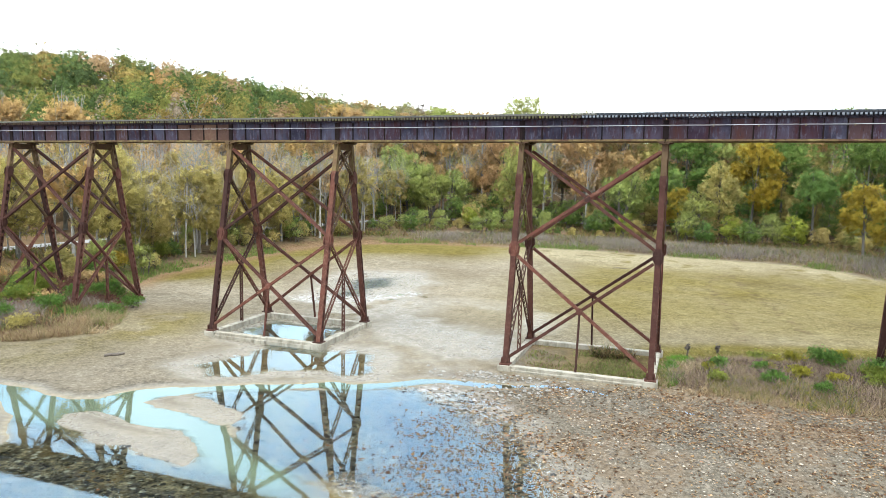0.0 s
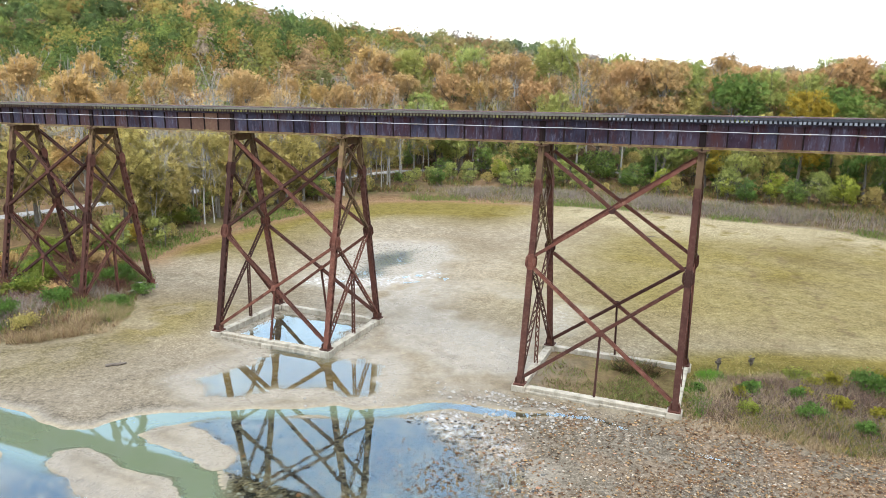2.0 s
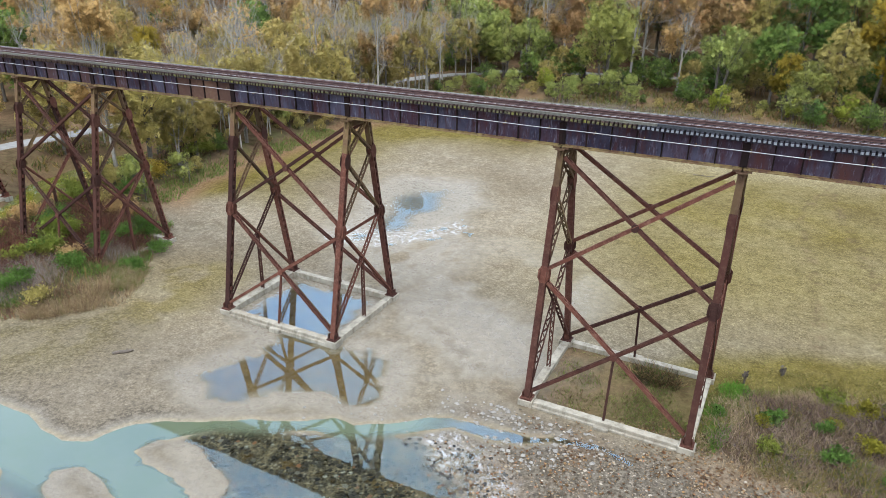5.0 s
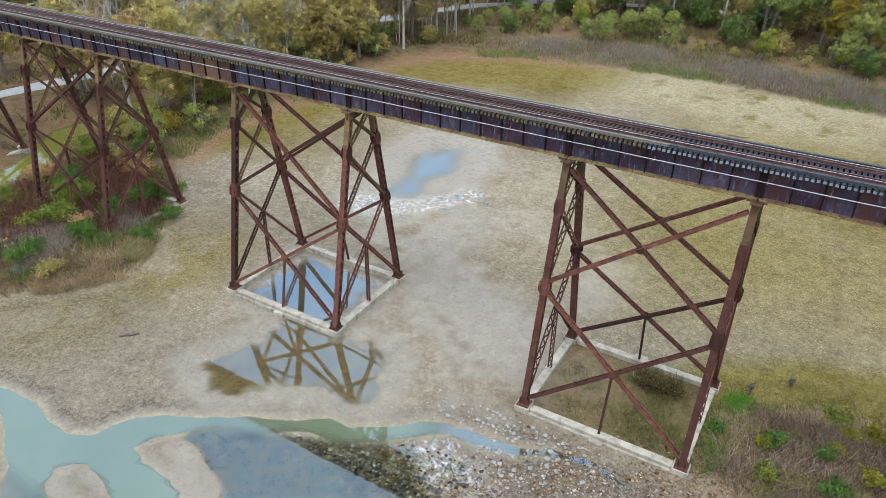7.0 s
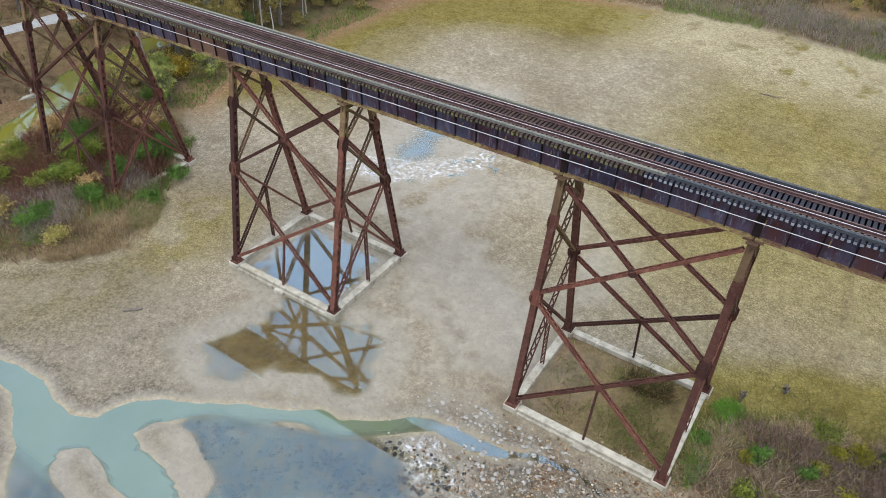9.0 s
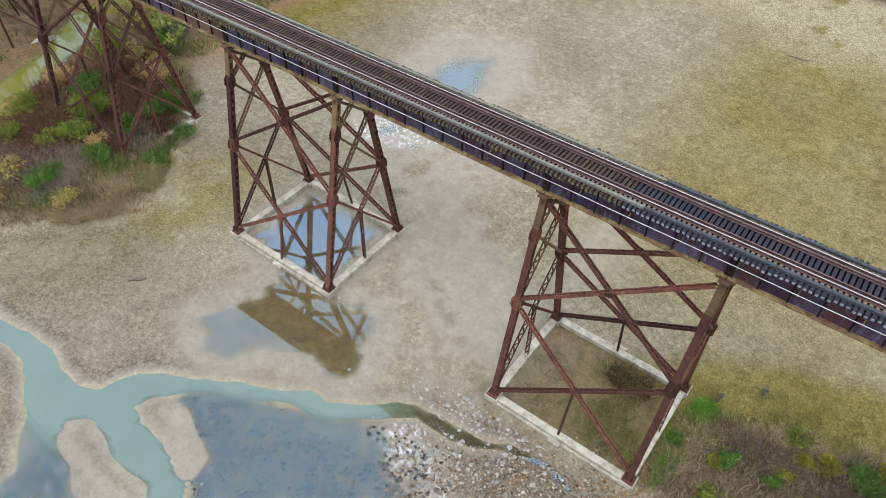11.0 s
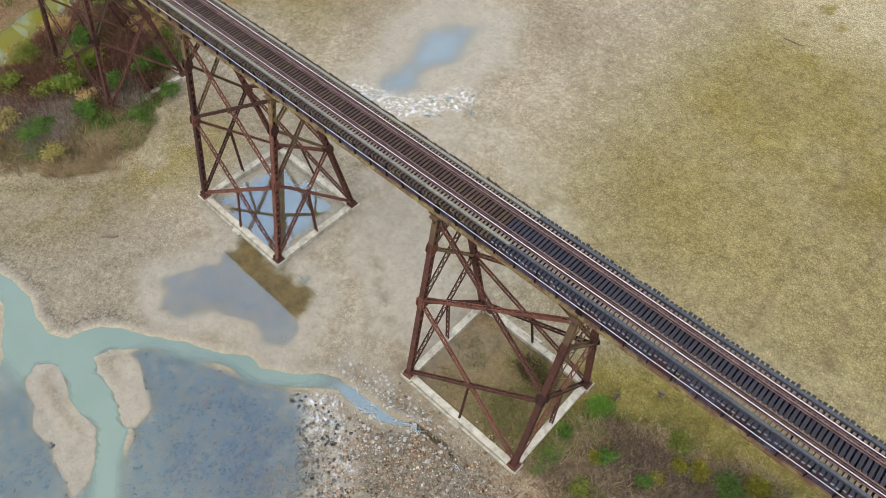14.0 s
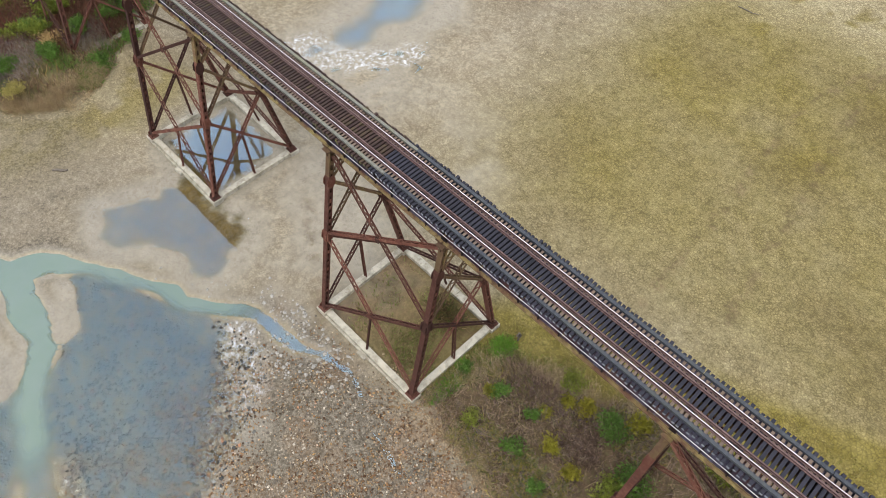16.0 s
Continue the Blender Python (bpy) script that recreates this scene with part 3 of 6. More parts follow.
def water_material():
    n = Nodes("shallow_water")
    n.world()
    t = n.t
    color, _, _, _, turbid = n.attr("turbid")
    clear = t.nodes.new("ShaderNodeBsdfTransparent")
    n.link(n.mix(n.attr("depth")[1], (1, 1, 1), (0.86, 0.88, 0.80)), clear.inputs[0])
    cloudy = t.nodes.new("ShaderNodeBsdfDiffuse")
    n.link(n.mix(n.math("MULTIPLY", n.ramp(n.noise(2.0, 4), 0.35, 0.7), 0.3), color, (0.11, 0.118, 0.095)), cloudy.inputs[0])
    body = t.nodes.new("ShaderNodeMixShader")
    n.link(turbid, body.inputs[0])
    n.link(clear.outputs[0], body.inputs[1])
    n.link(cloudy.outputs[0], body.inputs[2])
    gloss = t.nodes.new("ShaderNodeBsdfGlossy")
    gloss.inputs["Roughness"].default_value = 0.03
    gloss.inputs["Color"].default_value = (0.54, 0.78, 1.0, 1)
    bump = t.nodes.new("ShaderNodeBump")
    bump.inputs["Strength"].default_value = 0.06
    bump.inputs["Distance"].default_value = 0.02
    n.link(n.noise(0.7, 3), bump.inputs["Height"])
    n.link(bump.outputs[0], gloss.inputs["Normal"])
    fres = t.nodes.new("ShaderNodeFresnel")
    film = n.attr("film")[1]
    add = t.nodes.new("ShaderNodeMath")
    add.operation = "ADD"
    add.inputs[1].default_value = 1.33
    n.link(n.math("MULTIPLY", film, 0.57), add.inputs[0])
    n.link(add.outputs[0], fres.inputs["IOR"])
    top = t.nodes.new("ShaderNodeMixShader")
    deep = n.attr("depth")[1]
    n.link(n.math("MULTIPLY", fres.outputs[0], deep), top.inputs[0])
    n.link(body.outputs[0], top.inputs[1])
    n.link(gloss.outputs[0], top.inputs[2])
    t.nodes.remove(n.b)
    n.link(top.outputs[0], t.nodes["Material Output"].inputs["Surface"])
    return n.mat


def foliage(name, a, b, c=None, use_tone=False, puff=True, leaf=0.12, solid=0.05):
    n = Nodes(name, 0.75, 0.0, 0.15)
    if use_tone:
        tone = n.attr("tone")[0]
        col = n.mix(n.math("MULTIPLY", n.island(), 0.22), tone, n.mix(1.0, tone, (1.4, 1.35, 1.2), "MULTIPLY"))
    else:
        isl, rnd = n.island(), n.random()
        col = n.mix(isl, a, b)
        if c:
            col = n.mix(n.math("MULTIPLY", n.ramp(rnd, 0.3, 1.0), 0.7), col, c)
    n.color(col)
    n.b.inputs["Transmission Weight"].default_value = 0.0
    trans = n.t.nodes.new("ShaderNodeBsdfTranslucent")
    n.link(col, trans.inputs[0])
    if puff:
        # leaves shade as one rounded crown, not as single cards
        at = n.t.nodes.new("ShaderNodeAttribute")
        at.attribute_name = "puff"
        vt = n.t.nodes.new("ShaderNodeVectorTransform")
        vt.vector_type, vt.convert_from, vt.convert_to = "NORMAL", "OBJECT", "WORLD"
        n.link(at.outputs["Vector"], vt.inputs[0])
        n.link(vt.outputs[0], n.b.inputs["Normal"])
        n.link(vt.outputs[0], trans.inputs["Normal"])
    mixer = n.t.nodes.new("ShaderNodeMixShader")
    mixer.inputs[0].default_value = 0.58
    n.link(n.b.outputs[0], mixer.inputs[1])
    n.link(trans.outputs[0], mixer.inputs[2])
    surface = mixer
    if puff:
        # gaps between the single leaves of a clump
        gap = n.ramp(n.voronoi(leaf), 0.40 + solid, 0.50 + solid)
        holes = n.t.nodes.new("ShaderNodeBsdfTransparent")
        surface = n.t.nodes.new("ShaderNodeMixShader")
        n.link(gap, surface.inputs[0])
        n.link(mixer.outputs[0], surface.inputs[1])
        n.link(holes.outputs[0], surface.inputs[2])
    n.link(surface.outputs[0], n.t.nodes["Material Output"].inputs["Surface"])
    return n.mat


M_LEAF_GREEN = foliage("green_leaves", (0.12, 0.21, 0.04), (0.29, 0.38, 0.09), (0.14, 0.25, 0.06))
M_LEAF_LIGHT = foliage("light_green_leaves", (0.29, 0.36, 0.085), (0.52, 0.56, 0.17), (0.44, 0.42, 0.11))
M_LEAF_YELLOW = foliage("yellow_leaves", (0.42, 0.29, 0.03), (0.60, 0.44, 0.06), (0.42, 0.33, 0.05))
M_LEAF_ORANGE = foliage("orange_leaves", (0.54, 0.31, 0.13), (0.72, 0.47, 0.23), (0.70, 0.50, 0.22))
M_LEAF_TAN = foliage("thin_tan_leaves", (0.54, 0.34, 0.135), (0.74, 0.50, 0.22), (0.74, 0.50, 0.17))
M_LEAF_OLIVE = foliage("olive_leaves", (0.44, 0.375, 0.105), (0.68, 0.57, 0.20), (0.60, 0.45, 0.16))
M_SHRUB_YELLOW = foliage("yellow_green_leaves", (0.23, 0.29, 0.045), (0.38, 0.41, 0.075), (0.26, 0.32, 0.05), leaf=0.09)
M_SHRUB_GOLD = foliage("golden_green_leaves", (0.26, 0.26, 0.03), (0.46, 0.42, 0.05), (0.36, 0.30, 0.04), leaf=0.09)
M_LEAF_LIME = foliage("lime_leaves", (0.34, 0.40, 0.05), (0.52, 0.54, 0.09), (0.40, 0.46, 0.07))
M_SHRUB_GREEN = foliage("bright_green_leaves", (0.11, 0.22, 0.035), (0.20, 0.34, 0.07), (0.14, 0.24, 0.05), leaf=0.09)
M_WOODS = foliage("mixed_autumn_leaves", (0, 0, 0), (0, 0, 0), None, True, True, 0.42, 0.12)
M_WOODS_CORE = foliage("inner_autumn_leaves", (0, 0, 0), (0, 0, 0), None, True, True, 0.5, 0.18)
M_BLADE = foliage("dry_stems", (0, 0, 0), (0, 0, 0), None, True, False)
M_LITTER = foliage("fallen_leaves", (0, 0, 0), (0, 0, 0), None, True, False)
M_GROUND, M_WATER = ground_material(), water_material()
M_ROAD = plain("gravel_road", (0.17, 0.165, 0.16), (0.24, 0.235, 0.225), 0.8, 0.95)


# ---------------------------------------------------------------- ground and water
def spread(stops):
    """Grid coordinates from (start, spacing) runs, the last entry closing the row."""
    out = []
    for (a, s), (b, _) in zip(stops, stops[1:]):
        out.append(np.linspace(a, b, max(2, int(round((b - a) / s)) + 1))[:-1])
    return np.concatenate(out + [np.array([stops[-1][0]])])


GX = spread([(-3000, 500), (-1000, 100), (-400, 25), (-120, 4), (-60, 0.9), (-34, 0.27), (16, 0.4), (34, 1.0), (64, 4), (140, 25), (400, 100), (1000, 500), (3000, 1)])
GY = spread([(-3000, 500), (-1000, 100), (-300, 25), (-100, 3), (-40, 0.6), (-28, 0.27), (6, 0.42), (34, 0.7), (76, 1.6), (130, 8), (320, 25), (700, 60), (1200, 300), (3000, 1)])


def grid_mesh(name, xs, ys, z, mat, keep=None):
    nx, ny = len(xs), len(ys)
    X, Y = np.meshgrid(xs, ys)
    co = np.stack([X, Y, z], -1).reshape(-1, 3)
    i = np.arange(nx * ny).reshape(ny, nx)
    faces = np.stack([i[:-1, :-1], i[:-1, 1:], i[1:, 1:], i[1:, :-1]], -1).reshape(-1, 4)
    used = np.arange(nx * ny)
    if keep is not None:
        cell = keep[:-1, :-1] | keep[:-1, 1:] | keep[1:, 1:] | keep[1:, :-1]
        faces = faces[cell.reshape(-1)]
        used = np.unique(faces)
        remap = np.zeros(nx * ny, np.int64)
        remap[used] = np.arange(len(used))
        faces, co = remap[faces], co[used]
    me = bpy.data.meshes.new(name)
    me.vertices.add(len(co))
    me.vertices.foreach_set("co", co.astype(np.float32).reshape(-1))
    me.loops.add(faces.size)
    me.loops.foreach_set("vertex_index", faces.astype(np.int32).reshape(-1))
    me.polygons.add(len(faces))
    me.polygons.foreach_set("loop_start", np.arange(0, faces.size, 4, dtype=np.int32))
    me.polygons.foreach_set("use_smooth", np.ones(len(faces), bool))
    me.materials.append(mat)
    me.update(calc_edges=True)
    return me, used


def cover_attr(me, name, rgba):
    at = me.attributes.new(name, "FLOAT_COLOR", "POINT")
    at.data.foreach_set("color", np.stack(rgba, -1).astype(np.float32).reshape(-1))


GXX, GYY = np.meshgrid(GX, GY)
P = plan(GXX, GYY)
me, _ = grid_mesh("ground", GX, GY, P["z"], M_GROUND)
inlake = step(0.3, -0.5, P["shore"])
patch = fbm(GXX, GYY, 6, 31)
patch2 = fbm(GXX, GYY, 2.2, 37)
midflat = step(4, -2, np.abs(GXX + 7) - 7) * step(26, 8, GYY) * step(-14, -6, GYY)
wet = np.clip(np.maximum.reduce([
    step(0.9, -0.1, P["flow"]), 0.95 * step(2.2, 0.0, P["pool_b"]), 0.9 * step(1.2, -0.5, P["shallow"]),
    0.9 * step(5, 0, P["pool_n"]), 0.85 * midflat * step(0.36, 0.6, patch), 0.8 * step(7, 2, np.hypot((GXX + 17) * 0.8, (GYY - 12) * 0.6)) * step(0.3, 0.5, patch2)]), 0, 1) * inlake
green = np.clip(step(-1, 24, GYY) * step(-14, 4, GXX) * (0.78 + 0.5 * (patch - 0.45)) + 0.72 * step(17, 7, -P["shore"] + 6 * (patch - 0.5)) * step(12, 22, GYY) * step(-4, -18, GXX) + 0.9 * step(-44, -47, GXX - 4 * patch) * step(8, 20, GYY)
                + 0.75 * step(40, 56, GYY) * step(-10, -24, GXX) + 0.75 * step(8, 1, line_distance(GXX, GYY, [(-36, -16), (-31, -11), (-30, -6), (-31, -1)])) * (0.4 + 0.6 * step(0.35, 0.6, patch2))
                + 0.35 * step(4.9, 4.3, np.abs(GXX - 4.7)) * step(4.1, 3.6, np.abs(GYY)) + 0.95 * step(5.5, 1.5, np.abs(P["hummock"] - 1.6)) * step(-3.5, -0.5, GYY), 0, 1) * inlake
inside_a = step(4.9, 4.3, np.abs(GXX - 4.7)) * step(4.1, 3.6, np.abs(GYY))
bank = np.clip(0.62 * inside_a * (0.5 + patch) + np.maximum(step(-0.2, 1.4, P["shore"]), step(0.4, -1.0, P["hummock"])), 0, 1)
front = step(-7, -1, GXX) * step(-4.2, -6.5, GYY) * step(-60, -40, GYY)
gravel = np.clip(0.4 * step(-13, -19, GXX) * step(-5, -10, GYY) * (0.5 + patch2) + front * (0.55 + 0.5 * patch) + 0.8 * step(-0.2, -0.9, P["west"]) + 0.7 * step(-0.2, -1.2, P["shallow"]) * step(0.1, 0.5, P["isle"]) + 0.45 * step(1.6, 0.3, P["flow"]), 0, 1) * inlake
pale = np.clip(step(46, 58, GYY + 10 * (patch - 0.5)) * step(-24, -8, GXX) * step(0.35, 0.5, patch2 + 0.1) + 0.15 * step(1.2, 0.2, np.abs(P["flow"] - 0.5)), 0, 1) * inlake
litter = np.clip(0.4 * inside_a * step(0.40, 0.58, patch2) + 0.75 * step(3.6, 0.8, np.abs(P["shore"] - 0.3)) * step(8, 13, GYY) * step(-10, -28, GXX) * step(78, 66, GYY)
                 + 0.3 * step(8.5, 12, GXX) * step(4.0, 0.8, np.abs(P["hummock"] - 1.5)) * step(0, -4, GYY) * step(0.4, 0.6, patch2)
                 + 0.5 * step(0.36, 0.55, patch) * step(5, 10, P["shore"]) + 0.25 * front * step(0.45, 0.6, patch2), 0, 1)
pale = np.clip(pale + 0.7 * step(1.6, 0.3, np.abs(P["shore"] - 0.1)) * step(6, 2, GYY) * step(-26, -30, GXX), 0, 1)
under = step(0.30, 0.02, P["flow"]) * step(-0.1, 0.3, P["isle"])
pale, gravel, wet = np.maximum(pale, 0.55 * under), gravel * (1 - under), wet * (1 - 0.6 * under)
TRACKS = ([(15.8, 12), (15.6, 18), (14.6, 30), (13.8, 39), (14.6, 46), (17, 53)], [(21, 16), (19.5, 28), (17.5, 40), (16.5, 52)], [(-13.8, 6.0), (-9, 1.5), (-4, -1.8), (0.4, -4.6)])
tread = np.minimum.reduce([line_distance(GXX, GYY, k) for k in TRACKS]) + 0.9 * (fbm(GXX, GYY, 1.1, 47) - 0.5)
bank = np.clip(bank + 0.5 * step(0.75, 0.1, tread) * step(0.44, 0.58, fbm(GXX, GYY, 0.7, 48, 2)) * inlake, 0, 1)
silt = np.clip(np.maximum(step(0.2, -1.6, P["pool_b"]), 0.9 * step(0.2, -1.2, P["shallow"])) * step(-0.01, -0.05, P["z"]), 0, 1)
grass = np.clip(0.22 * inside_a * step(-1, 6, GXX) * step(0.42, 0.62, patch2) + 0.3 * step(0.5, 0.66, patch2) * step(0.4, 3, P["shore"]) * step(30, 8, P["shore"]), 0, 1)
cover_attr(me, "cover", [a.reshape(-1) for a in (wet, green, bank, gravel)])
cover_attr(me, "cover_b", [a.reshape(-1) for a in (pale, litter, silt, grass)])
lace = np.abs(fbm(GXX, GYY, 0.95, 66, 2) - 0.5)
# where the painted sky glints lie: north flats, footing ring, shallow's east edge
glint_at = step(1.7, 0.1, line_distance(GXX, GYY, GLINT_FLATS, [1.0, 0.9, 0.5, 0.1]) + 1.6 * (fbm(GXX, GYY, 1.6, 68, 3) - 0.5))
glint_at = np.maximum(glint_at, 0.8 * step(1.3, 0.3, np.hypot((GXX + 22.0) / 1.4, (GYY + 1.0) / 1.2)))
glint_at = np.maximum(glint_at, 0.6 * step(1.3, 0.1, line_distance(GXX, GYY, [(-2.6, -9.9), (0.4, -11.0), (1.6, -13.0)], [0.7, 0.4, 0.1]) + 1.4 * (fbm(GXX, GYY, 1.2, 69, 3) - 0.5)))
glint_paint = np.clip(glint_at * (0.5 + lace * 4), 0, 1)
stony = np.clip(step(0.3, -1.0 - 3.0 * step(-7, -1, GXX), P["shallow"]) * inlake * step(0.1, 0.5, P["isle"]), 0, 1)
cover_attr(me, "cover_c", [a.reshape(-1) for a in (glint_paint, stony, glint_paint * 0, glint_paint * 0 + 1)])
tagged(new("ground", me), "drained lake bed of cracked mud with wooded banks", "ground", kind="structure")

WX, WY = spread([(-75, 0.8), (-34, 0.3), (15, 0.8), (34, 1)]), spread([(-44, 0.8), (-28, 0.3), (6, 0.6), (36, 1)])
WXX, WYY = np.meshgrid(WX, WY)
WP = plan(WXX, WYY)
me, used = grid_mesh("water", WX, WY, np.zeros_like(WXX), M_WATER, WP["z"] < 0.03)
merge = step(0.8, -0.4, WP["shallow"])
turb = (step(0.7, 0.35, WP["flow"]) * (1 - merge) + merge * step(0.5, -0.8, WP["flow"] + 1.2 * WP["wob"])) * step(-2.4, -5.5, WXX) * (1 - step(-22.0, -23.6, WYY) * step(-12.5, -14.2, WXX))
turb = turb * step(-0.1, 0.35, WP["isle"])
pondy = step(1, -1, WP["pond"])
milky = 0.10 * step(0.5, -1.5, WP["pool_b"]) + 0.30 * step(1.0, -1, WP["pool_n"])
clear_pool = np.maximum(step(0.8, 0, WP["pool_b"]), step(1.5, 0, WP["pool_n"]))[..., None]
col = np.stack([0.083 + 0.023 * pondy, 0.101 - 0.006 * pondy, 0.059 - 0.049 * pondy], -1)
col = col * (1 - clear_pool) + np.array((0.125, 0.142, 0.155)) * clear_pool
alpha = np.clip(np.maximum.reduce([0.9 * turb, 0.95 * pondy, milky * step(0.0, 0.05, -WP["z"])]), 0, 1)
cover_attr(me, "turbid", [a.reshape(-1)[used] for a in (col[..., 0], col[..., 1], col[..., 2], alpha)])
ring_b = step(0.4, 0.0, np.abs(WXX + 18.9) - 4.4) * step(0.4, 0.0, np.abs(WYY) - 3.5)
end = step(-4.5, -2.5, WXX) * step(-9.6, -8.8, WYY)
film = np.clip(np.maximum.reduce([1.5 * ring_b, 1.3 * end, 0.75 * step(1.0, 0, WP["pool_b"]), 1.4 * step(2, 0, WP["pool_n"]), 0.60 * (1 - pondy)]), 0, 2)
soft = np.maximum(step(1, 0, WP["pool_b"]), step(3, 1, WP["pool_n"]))
east = step(-7, -1, WXX) * step(-9, -10, WYY)
depth = np.maximum(step(0.0, 0.016 + 0.034 * soft + 0.05 * east + 0.035 * step(3, 0, WP["pool_n"]), -WP["z"]), turb)
cover_attr(me, "depth", [depth.reshape(-1)[used]] * 4)
cover_attr(me, "film", [film.reshape(-1)[used]] * 4)
tagged(new("water", me), "shallow pools and a turbid stream on the mud", "water", kind="structure")


def ribbon(name, pts, width, lift, mat):
    """A strip of ground cover along a line."""
    fine = []
    for (ax, ay), (bx, by) in zip(pts, pts[1:]):
        n = max(2, int(math.hypot(bx - ax, by - ay) / 1.5))
        fine += [(ax + (bx - ax) * k / n, ay + (by - ay) * k / n) for k in range(n)]
    fine = np.array(fine + [pts[-1]], float)
    for _ in range(6):
        fine[1:-1] = (fine[:-2] + 2 * fine[1:-1] + fine[2:]) / 4
    d = np.gradient(fine, axis=0)
    d /= np.linalg.norm(d, axis=1)[:, None]
    side = np.stack([-d[:, 1], d[:, 0]], -1)
    g = Geo()
    cols = (-1.0, -0.55, 0.0, 0.55, 1.0)
    for i, (p, s) in enumerate(zip(fine, side)):
        wob = 1 + 0.12 * math.sin(i * 0.7)
        zc = float(ground_z(p[0], p[1]))
        for c in cols:
            q = p + s * c * width / 2 * wob
            z = max(float(ground_z(q[0], q[1])), zc - 0.1) + lift * (1.0 if abs(c) < 0.9 else -0.6)
            g.v.append((q[0], q[1], z))
    for i in range(len(fine) - 1):
        for k in range(4):
            a = i * 5 + k
            g.f.append((a, a + 5, a + 6, a + 1))
            g.m.append(0)
    return new(name, g.mesh(name, mat))


tagged(ribbon("road", ROAD, 3.6, 0.10, M_ROAD), "pale gravel lane through the trees", "road", kind="structure")

# ---------------------------------------------------------------- the trestle
FOOT = 0.50              # underside of the legs
Y_TOP, BATTER = 1.035, 0.191


def leg_y(z, top):
    return Y_TOP + BATTER * (top - z)


def channel(g, a, b, out, side, wide, lip, thick=0.03):
    """A rolled channel from a to b as one closed shape: its back faces out, its lips point inwards."""
    a, b = np.asarray(a, float), np.asarray(b, float)
    w = wide / 2
    ring = [(-w, 0), (w, 0), (w, -lip), (w - thick, -lip), (w - thick, -thick), (-w + thick, -thick), (-w + thick, -lip), (-w, -lip)]
    n = len(g.v)
    for p in (a, b):
        g.v += [tuple(p + side * k + out * l) for k, l in ring]
    quads = [(n + i, n + (i + 1) % 8, n + 8 + (i + 1) % 8, n + 8 + i) for i in range(8)]
    caps = [tuple(n + i for i in (0, 1, 4, 5)), tuple(n + i for i in (1, 2, 3, 4)), tuple(n + i for i in (5, 6, 7, 0))]
    caps += [tuple(i + 8 for i in reversed(c)) for c in caps]
    g.f += quads + caps
    g.m += [0] * 14
    return g


def laced(a, b, normal, wide, deep, pitch=0.36, lip=0.065):
    """A built-up member: two channels that face along the normal, joined by lacing bars on both edges."""
    g = Geo()
    a, b, nrm = np.asarray(a, float), np.asarray(b, float), np.asarray(normal, float)
    u = (b - a) / np.linalg.norm(b - a)
    nrm = nrm - u * (nrm @ u)
    nrm /= np.linalg.norm(nrm)
    side = np.cross(u, nrm)
    for s in (-1, 1):
        o = nrm * s * deep / 2
        channel(g, a + o, b + o, nrm * s, side, wide, lip, 0.02)
    n = int(np.linalg.norm(b - a) / pitch)
    for e in (-1, 1):
        off = side * e * (wide / 2 + 0.004)
        for i in range(n):
            s0 = 1 if i % 2 else -1
            p = a + (b - a) * (i / n) + off + nrm * s0 * (deep / 2 - 0.03)
            q = a + (b - a) * ((i + 1) / n) + off - nrm * s0 * (deep / 2 - 0.03)
            g.bar(p, q, side, 0.055, 0.012)
    return g


LEG_W, LEG_D = 0.36, 0.36
BATTEN = {}


def leg_section(name, a, b, mat, parent, label=""):
    """Two channels and the battens along the two open sides."""
    a, b = np.asarray(a, float), np.asarray(b, float)
    u = (b - a) / np.linalg.norm(b - a)
    x = np.array((1.0, 0, 0))
    y = np.cross(u, x)
    leg = part(name, channel(Geo(), a + y * LEG_D / 2, b + y * LEG_D / 2, y, x, LEG_W, 0.10), mat, parent, label)
    part("channel", channel(Geo(), a - y * LEG_D / 2, b - y * LEG_D / 2, -y, x, LEG_W, 0.10), mat, leg)
    if mat.name not in BATTEN:
        BATTEN[mat.name] = Geo().block(-0.008, 0.008, -LEG_D / 2 + 0.03, LEG_D / 2 - 0.03, -0.15, 0.15).mesh("batten", mat)
    length = np.linalg.norm(b - a)
    n = int(length / 0.58)
    tilt = math.degrees(math.atan2(-u[1], u[2]))
    for e in (-1, 1):
        for i in range(n):
            p = a + u * (length * (i + 0.5) / n) + x * e * (LEG_W / 2 - 0.025)
            ob = new("batten", BATTEN[mat.name])
            ob.parent = leg
            ob.matrix_local = pose(*p, tilt)
    return leg


def plate(c, u, v, half_u, half_v, nrm, thick):
    """An eight-sided gusset plate."""
    g = Geo()
    c, u, v, nrm = (np.asarray(k, float) for k in (c, u, v, nrm))
    ring = [(-0.5, -1), (0.5, -1), (1, -0.45), (1, 0.45), (0.5, 1), (-0.5, 1), (-1, 0.45), (-1, -0.45)]
    for s in (-1, 1):
        for k, l in ring:
            g.v.append(tuple(c + u * k * half_u + v * l * half_v + nrm * s * thick / 2))
    g.f += [tuple(range(7, -1, -1)), tuple(range(8, 16))] + [(i, (i + 1) % 8, 8 + (i + 1) % 8, 8 + i) for i in range(8)]
    g.m += [0] * 10
    return g


def join(target, *others):
    for o in others:
        n = len(target.v)
        target.v += o.v
        target.f += [tuple(n + i for i in f) for f in o.f]
        target.m += o.m
    return target


